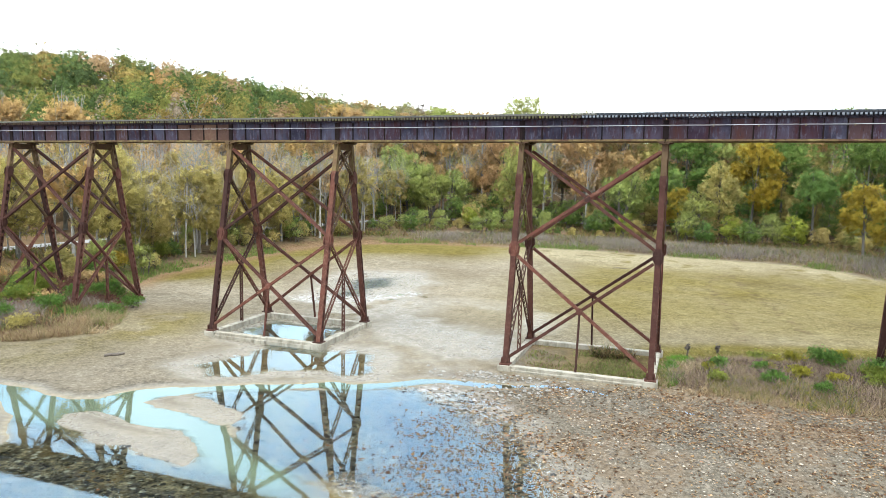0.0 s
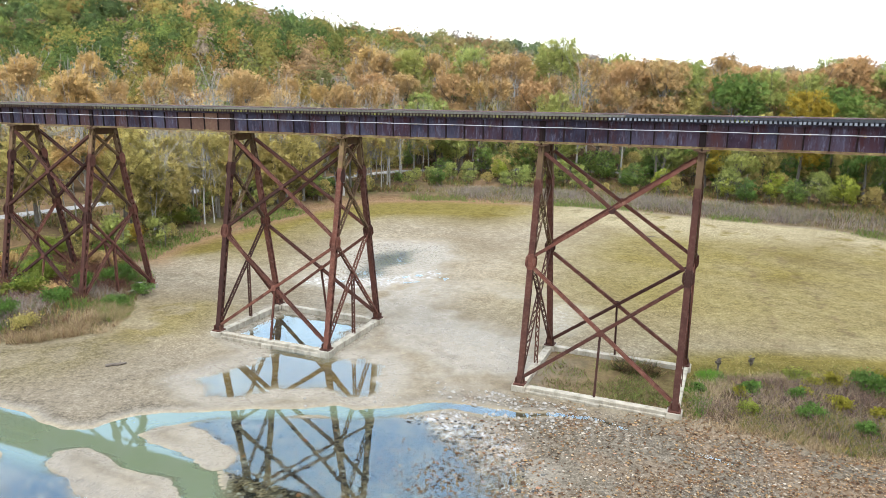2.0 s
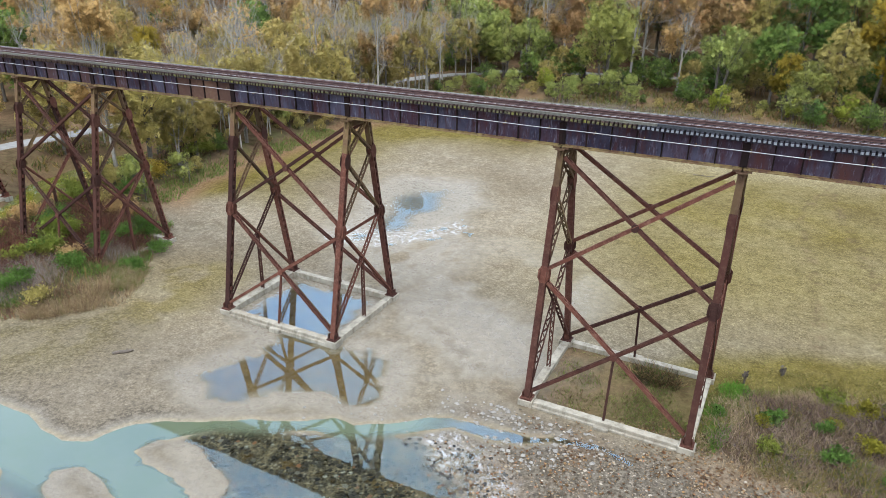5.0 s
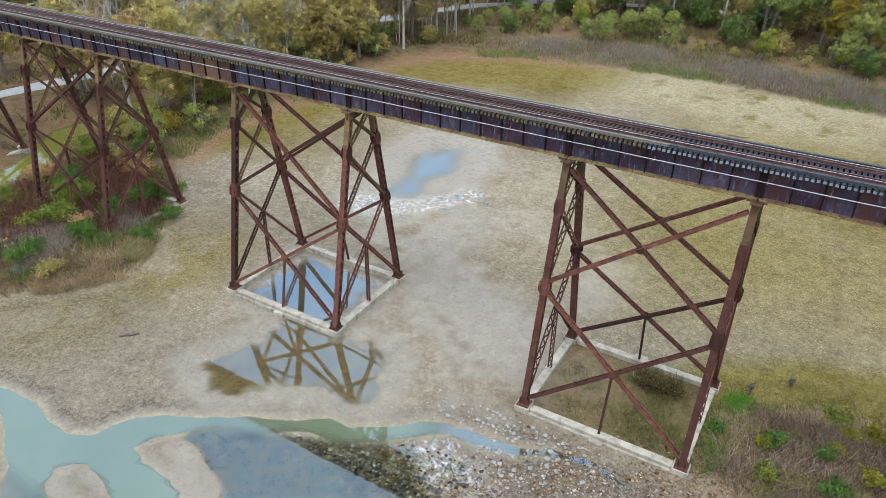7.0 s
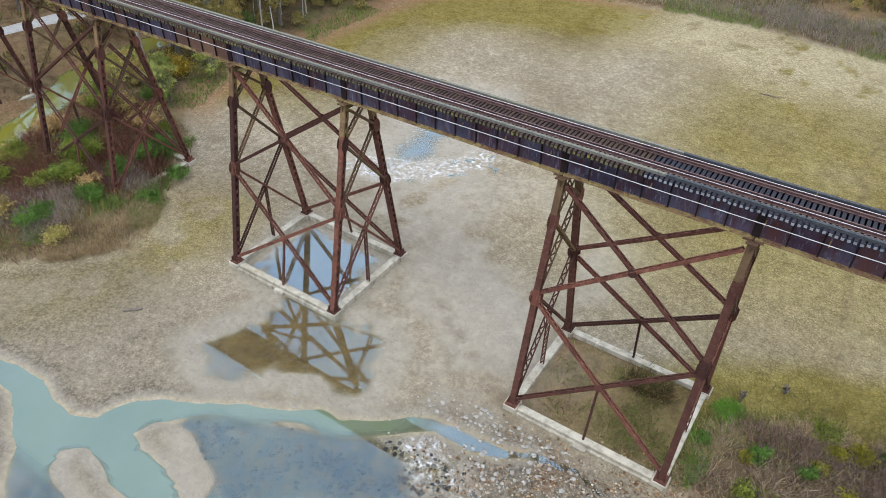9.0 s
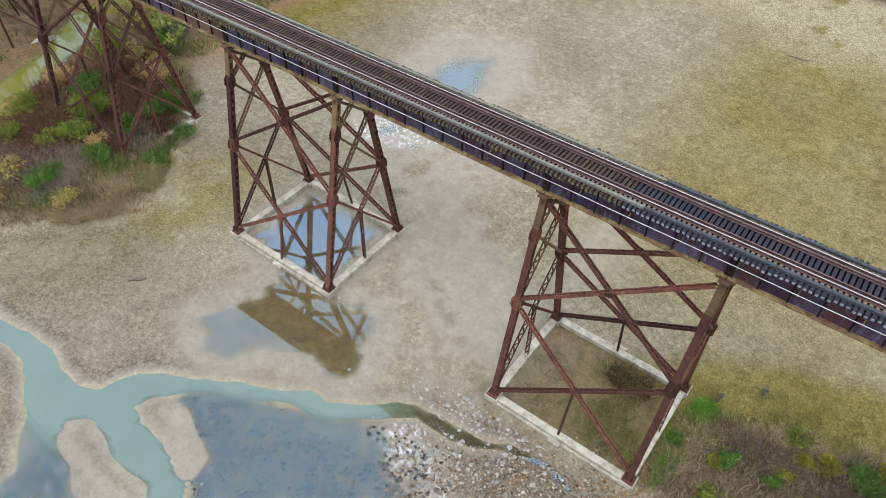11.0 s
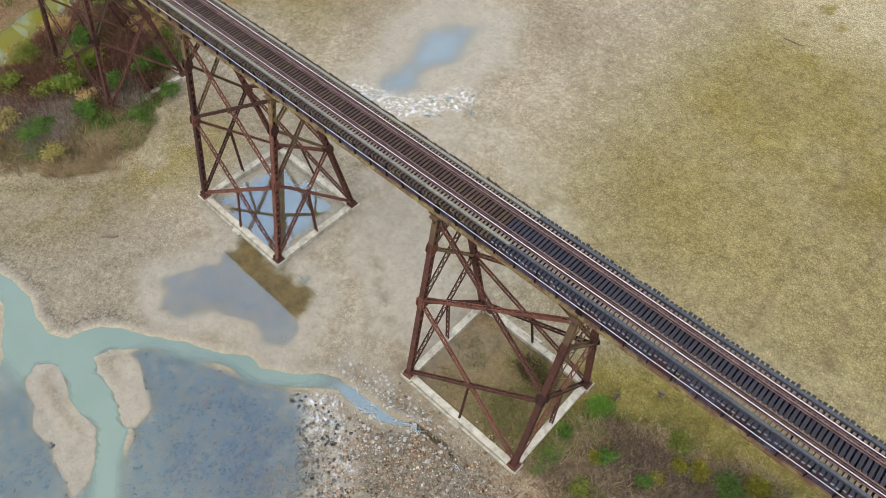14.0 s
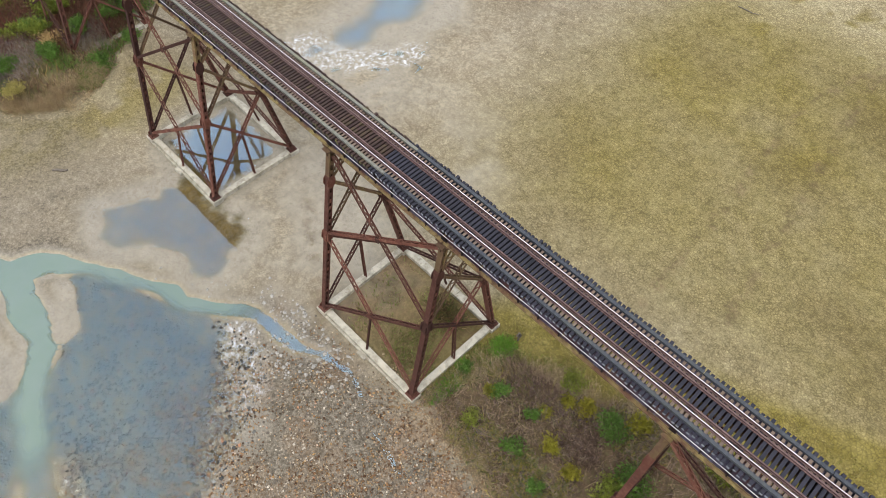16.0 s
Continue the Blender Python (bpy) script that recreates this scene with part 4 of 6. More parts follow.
def tower(key, label):
    x0, x1 = BENTS[key]
    xc = (x0 + x1) / 2
    t = thing("trestle_tower", label, "bridge tower", pose(xc, 0, FOOT), "towers of the trestle")
    base = np.array((xc, 0, FOOT))
    z_mid, z_up = 8.09 + GRADE * xc, 12.72 + GRADE * xc

    def at(x, s, z):
        top = SEAT + GRADE * x
        return np.array((x, s * leg_y(z, top), z)) - base

    for x in (x0, x1):
        top = SEAT + GRADE * x - 0.16
        for s in (-1, 1):
            a, b = at(x, s, FOOT + 0.05), at(x, s, top)
            split = a + (b - a) * 0.86
            leg_section("leg", a, split, M_LEG, t)
            leg_section("leg_head", split, b, M_LEGTOP, t, "upper leg with yellow lichen on rusty steel")
            part("base_shoe", join(Geo().block(a[0] - 0.36, a[0] + 0.36, a[1] - 0.36, a[1] + 0.36, a[2] - 0.05, a[2] + 0.03),
                                   Geo().bar(a + (0, 0, 0.02), a + (0, 0, 0.40), (0, 1, 0), 0.56, 0.03),
                                   Geo().bar(a + (-0.24, 0, 0.02), a + (-0.24, 0, 0.40), (1, 0, 0), 0.5, 0.03),
                                   Geo().bar(a + (0.24, 0, 0.02), a + (0.24, 0, 0.40), (1, 0, 0), 0.5, 0.03)), M_LEG, t)
            for z, wide in ((z_mid, 0.33), (z_up, 0.30)):
                c = at(x, s, z)
                up = (b - a) / np.linalg.norm(b - a)
                out = np.cross(up, (1.0, 0, 0))
                g = Geo()
                for e in (-1, 1):
                    if z == z_mid:
                        join(g, plate(c + out * e * (LEG_D / 2 + 0.016), (1, 0, 0), up, wide, 0.50, out, 0.03))
                    join(g, plate(c + np.array((e * (LEG_W / 2 + 0.016), 0, 0)), out, up, wide, 0.46, (1, 0, 0), 0.03))
                part("gusset_plate", g, M_LEG, t)
        # cap between the leg tops, and the shoes of the girders
        zt = SEAT + GRADE * x
        cap = Geo().block(x - 0.26 - xc, x + 0.26 - xc, -1.5, 1.5, zt - 0.16 - FOOT, zt - 0.10 - FOOT)
        cap.block(x - 0.03 - xc, x + 0.03 - xc, -1.4, 1.4, zt - 0.62 - FOOT, zt - 0.165 - FOOT)
        for s in (-1, 1):
            for e in (-0.26, 0.26):
                cap.block(x + e - 0.2 - xc, x + e + 0.2 - xc, s * 1.05 - 0.24, s * 1.05 + 0.24, zt - 0.10 - FOOT, zt - 0.01 - FOOT)
        part("cap_beam", cap, M_LEGTOP, t, "lichen-stained cap and girder shoes")
        # bracing across the track
        for lo, hi in ((FOOT + 0.35, z_mid), (z_mid, z_up), (z_up, zt - 0.45)):
            for s in (-1, 1):
                a, b = at(x, s, lo), at(x, -s, hi)
                d = (b - a) / np.linalg.norm(b - a)
                part("cross_brace", laced(a + d * 0.25 + (s * 0.03, 0, 0), b - d * 0.25 + (s * 0.03, 0, 0), (1, 0, 0), 0.14, 0.30, 0.34, 0.05), M_LEG if lo < z_mid - 1 else M_LEGTOP, t)
        zx = FOOT + 0.35 + (z_mid - FOOT - 0.35) * leg_y(FOOT + 0.35, zt) / (leg_y(FOOT + 0.35, zt) + leg_y(z_mid, zt))
        part("hanger", laced((x - xc, 0, -0.02), (x - xc, 0, zx - FOOT), (1, 0, 0), 0.12, 0.26, 0.34, 0.05), M_LEG, t)
    # bracing along the track
    for s in (-1, 1):
        for lo, hi in ((FOOT + 0.35, z_mid - 0.25), (z_mid + 0.25, SEAT + GRADE * xc - 0.45)):
            for k, (xa, xb) in enumerate(((x0, x1), (x1, x0))):
                a, b = at(xa, s, lo), at(xb, s, hi)
                d = (b - a) / np.linalg.norm(b - a)
                shift = np.array((0, (0.035 if k else -0.035), 0))
                part("diagonal_brace", laced(a + d * 0.3 + shift, b - d * 0.3 + shift, (0, 1, 0), 0.19, 0.26, 0.36, 0.045), M_LEG, t)
            zm = (lo + hi) / 2
            part("crossing_plate", plate(at(xc, s, zm) + (0, s * 0.165, 0), (1, 0, 0), (0, -s * BATTER, 1), 0.20, 0.22, (0, 1, s * BATTER), 0.02), M_LEG, t)
        zm = (FOOT + 0.35 + z_mid - 0.25) / 2
        yb = s * leg_y(FOOT, SEAT + GRADE * xc)
        part("hanger", laced((0, yb, -0.02), at(xc, s, zm), (0, 1, 0), 0.12, 0.14), M_LEG, t)
    return t


def footing(key, label):
    """A ring of concrete beams with a pedestal under each leg."""
    x0, x1 = BENTS[key]
    xc = (x0 + x1) / 2
    f = thing("concrete_footing", label, "footing", pose(xc, 0, 0), "footings of the trestle")
    y = leg_y(FOOT, SEAT + GRADE * xc)
    hx = (x1 - x0) / 2

    def beam(name, g):
        ob = part(name, g, M_CONCRETE, f)
        mod = ob.modifiers.new("worn_edges", "BEVEL")
        mod.width, mod.segments = 0.035, 2
        return ob

    for sx in (-1, 1):
        for sy in (-1, 1):
            beam("pedestal", Geo().block(sx * hx - 0.45, sx * hx + 0.45, sy * y - 0.44, sy * y + 0.44, -0.7, FOOT - 0.003))
        beam("side_beam", Geo().block(sx * hx - 0.27, sx * hx + 0.27, -y + 0.443, y - 0.443, -0.7, FOOT - 0.05))
    for sy in (-1, 1):
        beam("face_beam", Geo().block(-hx + 0.453, hx - 0.453, sy * y - 0.25, sy * y + 0.25, -0.7, FOOT - 0.05))
        beam("ledge", Geo().block(-hx + 0.456, hx - 0.456, sy * y + (0.253 if sy > 0 else -0.43), sy * y + (0.43 if sy > 0 else -0.253), -0.7, FOOT - 0.24))
        beam("buttress", Geo().block(-0.42, 0.42, sy * y + (0.433 if sy > 0 else -0.66), sy * y + (0.66 if sy > 0 else -0.433), -0.7, FOOT - 0.20))
    return f


TOWER_LABEL = "oxide-red riveted steel trestle tower with laced braces"
for key, standing in (("a", "over weedy mud"), ("b", "in a shallow pool"), ("c", "on the brushy bank"), ("d", "beside a green pond"), ("o", "over dry brush")):
    tower(key, f"{TOWER_LABEL} {standing}")
    footing(key, f"weathered concrete footing ring {standing}")

DECK = pose(0, 0, SEAT, 0, -math.degrees(math.atan(GRADE)), 0)
DEPTH = 1.50
spans = []
edges = sorted(x for b in BENTS.values() for x in b)
edges = [-85.0] + edges + [47.0]
for xa, xb in zip(edges, edges[1:]):
    tower_span = (xb - xa) < 10
    t = thing("girder_span", "riveted plate girder span, blue-grey paint flaking to rust", "bridge girder", DECK, "girder spans of the trestle")
    n = 7 if tower_span else 11
    a, b = xa + 0.03, xb - 0.03
    for s in (-1, 1):
        yw = s * 1.05
        for k in range(n):
            p, q = a + (b - a) * k / n, a + (b - a) * (k + 1) / n
            part("web_panel", Geo().block(p + 0.004, q - 0.004, yw - 0.012, yw + 0.012, 0.045, DEPTH - 0.045), M_GIRDER_RUST if -29.3 < (p + q) / 2 < -24.0 and s < 0 else M_GIRDER, t)
        for k in range(n + 1):
            xs = min(max(a + (b - a) * k / n, a + 0.06), b - 0.06)
            wide = 0.09 if k in (0, n) else 0.035
            g = Geo()
            for e in (-1, 1):
                g.block(xs - wide, xs + wide, yw + e * 0.055 - 0.042, yw + e * 0.055 + 0.042, 0.13, DEPTH - 0.13)
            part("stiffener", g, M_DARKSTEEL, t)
        for z0, m, name in ((0.0, M_FLANGE, "bottom_flange"), (DEPTH - 0.045, M_GIRDER, "top_flange")):
            g = Geo().block(a, b, yw - 0.19, yw + 0.19, z0, z0 + 0.045)
            za, zb = (0.045, 0.135) if z0 == 0 else (DEPTH - 0.135, DEPTH - 0.045)
            for e in (-1, 1):
                g.block(a, b, yw + e * 0.026 - 0.013, yw + e * 0.026 + 0.013, za, zb)
            part(name, g, m, t)
    for k in range(0, n + 1, 2):
        xs = min(max(a + (b - a) * k / n, a + 0.2), b - 0.2)
        g = Geo().bar((xs, -1.0, 0.15), (xs, 1.0, DEPTH - 0.15), (1, 0, 0), 0.09, 0.05)
        g.bar((xs + 0.06, 1.0, 0.15), (xs + 0.06, -1.0, DEPTH - 0.15), (1, 0, 0), 0.09, 0.05)
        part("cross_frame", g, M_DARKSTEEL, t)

# conduit along the near girder
X0, X1 = edges[0], edges[-1]
conduit = thing("cable_conduit", "white cable conduit on brackets along the girder", "conduit", DECK)
pts = [(x, -1.36 + 0.005 * math.sin(x * 1.3), 1.00 + 0.007 * math.sin(x * 0.9)) for x in np.arange(X0, X1, 0.8)]
part("pipe", Geo().tube(pts, [0.019] * len(pts), 8), M_CONDUIT, conduit)
for k in range(int((X1 - X0) / 2.6)):
    x = X0 + 1.0 + 2.6 * k
    part("bracket", Geo().bar((x, -1.07, 0.95), (x, -1.40, 0.95), (0, 0, 1), 0.05, 0.03).bar((x, -1.075, 0.90), (x, -1.075, 1.06), (0, 1, 0), 0.06, 0.02), M_FLANGE, conduit)

# ---------------------------------------------------------------- track
TIE_Z = DEPTH
track = thing("railway_track", "single railway track on timber ties with inner guard rails", "railway track", DECK)


def rail_geo(y, x0, x1, head):
    g = Geo()
    z = TIE_Z + 0.215
    ring = [(-0.07, 0), (0.07, 0), (0.07, 0.022), (0.011, 0.03), (0.011, 0.12), (0.036, 0.13), (0.036, 0.158), (0.016, 0.165), (-0.016, 0.165), (-0.036, 0.158), (-0.036, 0.13), (-0.011, 0.12), (-0.011, 0.03), (-0.07, 0.022)]
    g.v += [(x, y + a, z + b) for x in (x0, x1) for a, b in ring]
    g.f += [(i, 14 + i, 14 + (i + 1) % 14, (i + 1) % 14) for i in range(14)] + [tuple(range(14)), tuple(range(27, 13, -1))]
    g.m += [1 if head and i == 7 else 0 for i in range(16)]
    return g


for y in (-0.75, 0.75):
    for k in range(11):
        xa = X0 + 12 * k
        part("rail", rail_geo(y, xa + 0.004, min(xa + 12, X1) - 0.004, True), [M_RAIL, M_RAILHEAD], track, "rusty rail with a dull worn head")
    for k in range(11):
        xa = X0 + 12 * k + 3
        part("guard_rail", rail_geo(y * 0.66, xa + 0.01, min(xa + 12, X1) - 0.01, False), M_RAIL, track, "rusty inner guard rail")
for s in (-1, 1):
    for k in range(22):
        xa = X0 + 6 * k
        g = Geo().block(xa + 0.012, min(xa + 6, X1) - 0.012, s * 1.18 - 0.08, s * 1.18 + 0.08, TIE_Z + 0.201, TIE_Z + 0.34)
        for j in range(12):
            g.tube([(xa + 0.3 + 0.48 * j, s * 1.18, TIE_Z + 0.33), (xa + 0.3 + 0.48 * j, s * 1.18, TIE_Z + 0.365)], [0.028, 0.022], 6)
        part("guard_timber", g, M_GUARD if xa > 3 else M_GUARD_OLD, track, "bolted grey guard timber")

# ---------------------------------------------------------------- vegetation
rng = np.random.default_rng(11)


def leaf_quads(centers, size, r, flat=0.0, nrm=None):
    """Loose bent quads of random tilt round the given centres."""
    n = len(centers)
    a = r.normal(size=(n, 3))
    a[:, 2] *= 1.0 - flat
    a /= np.linalg.norm(a, axis=1)[:, None]
    b = np.cross(a, r.normal(size=(n, 3)))
    if nrm is not None:
        # clumps that lie along the crown's surface
        b = np.cross(nrm + 0.45 * r.normal(size=(n, 3)), a)
        a = np.cross(b, nrm + 0.45 * r.normal(size=(n, 3)))
        a /= np.linalg.norm(a, axis=1)[:, None]
    b /= np.linalg.norm(b, axis=1)[:, None]
    s = (1.25 * np.asarray(size) * r.uniform(0.6, 1.35, n))[:, None]
    c = np.cross(a, b)
    q = np.stack([-a - 0.55 * b, a * 0.35 - 0.9 * b, a + 0.4 * b + 0.25 * c, -0.45 * a + 0.85 * b - 0.2 * c], 1)
    return centers[:, None, :] + q * s[:, None] * 0.62


def puff_of(pts, centre, r, up=0.2, jitter=0.35):
    """Shading directions: away from the crown's middle, a little upwards, uneven."""
    d = pts - np.asarray(centre, float)
    d /= np.linalg.norm(d, axis=1)[:, None] + 1e-6
    d = d + (0, 0, up) + jitter * r.normal(size=pts.shape)
    return d / (np.linalg.norm(d, axis=1)[:, None] + 1e-6)


def crown_points(n, h, width, low, r, lobes=11, hollow=0.55):
    """Points on uneven lobes that fill a crown from height low to h."""
    mid, half = (h + low) / 2, (h - low) / 2
    cs, rs = [], []
    for k in range(lobes):
        ang, el = r.uniform(0, 2 * math.pi), r.uniform(-0.75, 0.95)
        rad = math.sqrt(max(0.0, 1 - el * el)) * r.uniform(0.35, 0.75)
        cs.append((math.cos(ang) * rad * width, math.sin(ang) * rad * width, mid + el * half * 0.72))
        rs.append(r.uniform(0.24, 0.46) * width)
    cs, rs = np.array(cs), np.array(rs)
    pick = r.choice(lobes, n, p=rs**2 / (rs**2).sum())
    d = r.normal(size=(n, 3))
    d /= np.linalg.norm(d, axis=1)[:, None]
    rad = rs[pick] * (hollow + (1 - hollow) * r.uniform(0, 1, n)) * (1 + 0.25 * r.normal(size=n) * 0.5)
    pts = cs[pick] + d * rad[:, None] * np.array((1, 1, 0.85))
    pts[:, 2] = np.clip(pts[:, 2], low * 0.8, None)
    return pts, cs


def tree_kind(name, h, width, low, n, leaf, leaf_mat, bark, seed, trunks=1, sparse=False, limbs=9, stout=0.016):
    """One tree: a tapered trunk with limbs, and a crown of leaf clumps. Returns the thing."""
    r = np.random.default_rng(seed)
    t = thing(name, "", "tree")
    n, leaf = int(0.95 * n), 0.98 * leaf
    pts, cs = crown_points(n, h, width, low, r, 19 if not sparse else 22, 0.62 if not sparse else 0.15)
    wood = Geo()
    for k in range(trunks):
        lean = r.normal(size=2) * (0.05 if trunks == 1 else 0.22) * h * 0.5
        root = r.normal(size=2) * (0.0 if trunks == 1 else 0.5)
        r0 = h * (stout if trunks == 1 else 0.6 * stout) * r.uniform(0.85, 1.2)
        line = [(root[0] + lean[0] * f**1.5, root[1] + lean[1] * f**1.5, -0.3 + (h * 0.92) * f) for f in (0, 0.12, 0.3, 0.5, 0.7, 0.88, 1.0)]
        wood.tube(line, [r0 * 1.35, r0, r0 * 0.85, r0 * 0.66, r0 * 0.45, r0 * 0.22, r0 * 0.06], 6)
        for j in range(limbs):
            f = r.uniform(0.28, 0.9)
            i = min(int(f * 6), 5)
            p = np.array(line[i]) + (np.array(line[i + 1]) - np.array(line[i])) * (f * 6 - i)
            q = cs[r.integers(len(cs))] if r.uniform() < 0.7 else p + r.normal(size=3) * width * 0.4 + (0, 0, h * 0.12)
            mid = (p + q) / 2 + r.normal(size=3) * 0.25 + (0, 0, -0.03 * h)
            rr = r0 * (1 - f) * 0.5 + 0.014
            wood.tube([p, mid, q], [rr, rr * 0.6, rr * 0.15], 4, cap=False)
            for _ in range(4 if sparse else 1):
                e = q + r.normal(size=3) * width * 0.28 + (0, 0, 0.05 * h)
                wood.tube([mid, e], [rr * 0.5, 0.018], 3, cap=False)
                for _ in range(2 if sparse else 0):
                    u = mid + (e - mid) * r.uniform(0.4, 0.95)
                    wood.tube([u, u + r.normal(size=3) * (0.5, 0.5, 0.3) + (0, 0, r.uniform(0.6, 1.7))], [0.016, 0.008], 3, cap=False)
    part("trunk", wood, bark, t)
    crown = new("crown", quad_mesh("crown", leaf_quads(pts, leaf, r), leaf_mat, puff=puff_of(pts, (0, 0, (h + low) * 0.45), r, 0.2, 0.6)))
    crown.parent = t
    return t


KINDS = {
    "green": (tree_kind("broadleaf_tree", 17, 5.6, 1.4, 2610, 0.46, M_LEAF_GREEN, M_BARK, 1, 1, False, 9, 0.012), "broadleaf tree still green, at the edge of the wood"),
    "green2": (tree_kind("broadleaf_tree", 14, 5.0, 0.7, 2340, 0.44, M_LEAF_GREEN, M_BARK, 2), "dense green broadleaf tree behind the dry reeds"),
    "light": (tree_kind("broadleaf_tree", 12.5, 4.8, 0.5, 2340, 0.40, M_LEAF_LIGHT, M_BARK, 3, 5), "many-stemmed tree with light green leaves"),
    "yellow": (tree_kind("autumn_tree", 14, 4.0, 0.8, 2430, 0.38, M_LEAF_YELLOW, M_BARK, 4), "broadleaf tree in yellow autumn leaf"),
    "orange": (tree_kind("autumn_tree", 18, 5.4, 1.2, 2700, 0.44, M_LEAF_ORANGE, M_BARK, 5), "broadleaf tree in russet autumn leaf"),
    "sparse": (tree_kind("pale_trunk_tree", 16, 3.4, 1.6, 1700, 0.32, M_LEAF_OLIVE, M_PALEBARK, 6, 1, True, 14, 0.0085), "pale-barked tree with thinning olive leaves"),
    "sparse2": (tree_kind("pale_trunk_tree", 14, 3.0, 1.4, 1400, 0.31, M_LEAF_OLIVE, M_PALEBARK, 7, 2, True, 11, 0.010), "twin-stemmed pale tree with thin yellowing leaves"),
    "olive": (tree_kind("autumn_tree", 13, 4.4, 0.5, 2340, 0.39, M_LEAF_OLIVE, M_BARK, 8), "tree with yellow-olive leaves on the bank"),
    "bush": (tree_kind("bush", 4.6, 2.3, 0.2, 720, 0.30, M_LEAF_LIGHT, M_BARK, 12, 4, False, 5), "light green bush in front of the wood"),
    "bush2": (tree_kind("bush", 3.8, 2.2, 0.2, 675, 0.28, M_LEAF_OLIVE, M_BARK, 13, 4, False, 5), "yellow-olive bush in front of the wood"),
    "lime": (tree_kind("bush", 5.2, 2.0, 0.3, 720, 0.28, M_LEAF_LIME, M_BARK, 17, 3, False, 5), "lime-green bush behind the dry reeds"),
    "bush3": (tree_kind("bush", 4.2, 2.0, 0.2, 720, 0.28, M_LEAF_GREEN, M_BARK, 14, 4, False, 5), "green bush in front of the wood"),
    "bare": (tree_kind("bare_tree", 17, 3.6, 6, 378, 0.28, M_LEAF_TAN, M_PALEBARK, 9, 1, True, 20, 0.009), "nearly bare grey tree"),
    "tan": (tree_kind("pale_trunk_tree", 20, 4.2, 1.8, 2700, 0.36, M_LEAF_TAN, M_PALEBARK, 15, 1, True, 18, 0.009), "tall pale-trunked tree with thin tan leaves"),
    "tall": (tree_kind("broadleaf_tree", 22, 6.0, 2.0, 2610, 0.48, M_LEAF_LIGHT, M_BARK, 16, 1, False, 10, 0.012), "tall tree with light yellow-green leaves"),
}


def plant(kind, x, y, scale=1.0, turn=None):
    src, label = KINDS[kind]
    z = float(ground_z(x, y)) - 0.05
    turn = rng.uniform(0, 360) if turn is None else turn
    ob = copy_thing(src, pose(x, y, z, 0, 0, turn))
    s = scale * rng.uniform(0.92, 1.08)
    ob.scale = (s * rng.uniform(0.92, 1.08), s * rng.uniform(0.92, 1.08), s)
    return tagged(ob, label, "tree", "trees round the lake")


# single trees that stand out
taken = []
for kind, x, y, s in (("tan", -72, 88, 0.95), ("tan", -82, 92, 0.95), ("tan", -94, 92, 0.88), ("tan", -107, 92, 0.82), ("tan", -118, 92, 0.78), ("orange", -60, 93, 1.15),
                      ("light", -63, 88, 1.1), ("light", -47, 94, 1.35), ("light", -53, 98, 1.3), ("tan", -36, 100, 1.12), ("orange", -28, 101, 1.2), ("light", -22, 92, 1.4),
                      ("bare", -18.5, 99, 1.22), ("tan", -9, 95, 1.1), ("light", -1.5, 92, 1.1), ("orange", -3, 111, 1.35), ("bare", -3.5, 112, 1.45), ("green2", 6.5, 93, 1.12),
                      ("green", 10, 106, 1.45), ("yellow", 21.5, 91, 1.35), ("orange", -11.5, 111, 1.3), ("tall", 17, 112, 1.12), ("tall", 22.5, 109, 1.08), ("orange", 30, 112, 1.45),
                      ("tall", 39, 110, 1.18), ("green", 27, 96, 1.2), ("tan", -27, 112, 1.2), ("tan", -43, 108, 1.1), ("orange", -50, 110, 1.15), ("light", 12, 86, 0.8),
                      ("yellow", 36, 72, 0.95), ("green2", 31, 86, 1.0), ("green", 40, 92, 1.25), ("tan", -20, 116, 1.3), ("tan", 7, 116, 1.25), ("yellow", 9, 88, 0.75),
                      ("lime", 0.0, 80.5, 1.0), ("lime", 10.5, 82, 0.8), ("lime", 17.5, 81, 1.1), ("lime", 27.5, 79, 1.15), ("lime", -30, 84, 0.9), ("bush", -18, 84, 1.1), ("bush", 10.5, 83, 1.2), ("bush", 24, 84, 1.1), ("green", 47, 104, 1.45), ("olive", 16, 90, 1.1)):
    plant(kind, x, y, s)
    taken.append((x, y))


def scatter(count, box, kinds, scale, ok, gap):
    made = tries = 0
    while made < count and tries < count * 40:
        tries += 1
        x, y = rng.uniform(box[0], box[1]), rng.uniform(box[2], box[3])
        if any((x - a) ** 2 + (y - b) ** 2 < gap * gap for a, b in taken):
            continue
        p = plan(x, y)
        if float(p["shore"]) < 1.6 or float(p["pond"]) < 1.5 or abs(y) < 4.5 or float(line_distance(x, y, ROAD)) < 3.6 or not ok(x, y, float(p["shore"])):
            continue
        taken.append((x, y))
        plant(kinds[rng.integers(len(kinds))], x, y, rng.uniform(*scale))
        made += 1


# thin pale trees between the lake and the lane
scatter(74, (-72, -46, 14, 88), ("sparse", "sparse2", "sparse", "olive", "bare", "sparse2", "olive", "tan"), (0.75, 1.12), lambda x, y, d: 3.5 < d, 2.6)
# low bushes in front of the wood
scatter(60, (-66, 50, 14, 96), ("bush", "bush2", "bush3", "bush", "bush2"), (0.4, 1.05), lambda x, y, d: (8 if x < -44 else 11.5) < d < 22, 2.6)
scatter(44, (-66, -46, 9, 66), ("bush2", "bush", "bush2", "bush3", "bush2"), (0.4, 0.95), lambda x, y, d: 1.8 < d < 15, 1.7)
# understorey that fills the wood to the ground
scatter(70, (-60, 50, 86, 114), ("bush3", "bush3", "bush2", "bush"), (0.8, 1.7), lambda x, y, d: d > 13, 2.4)
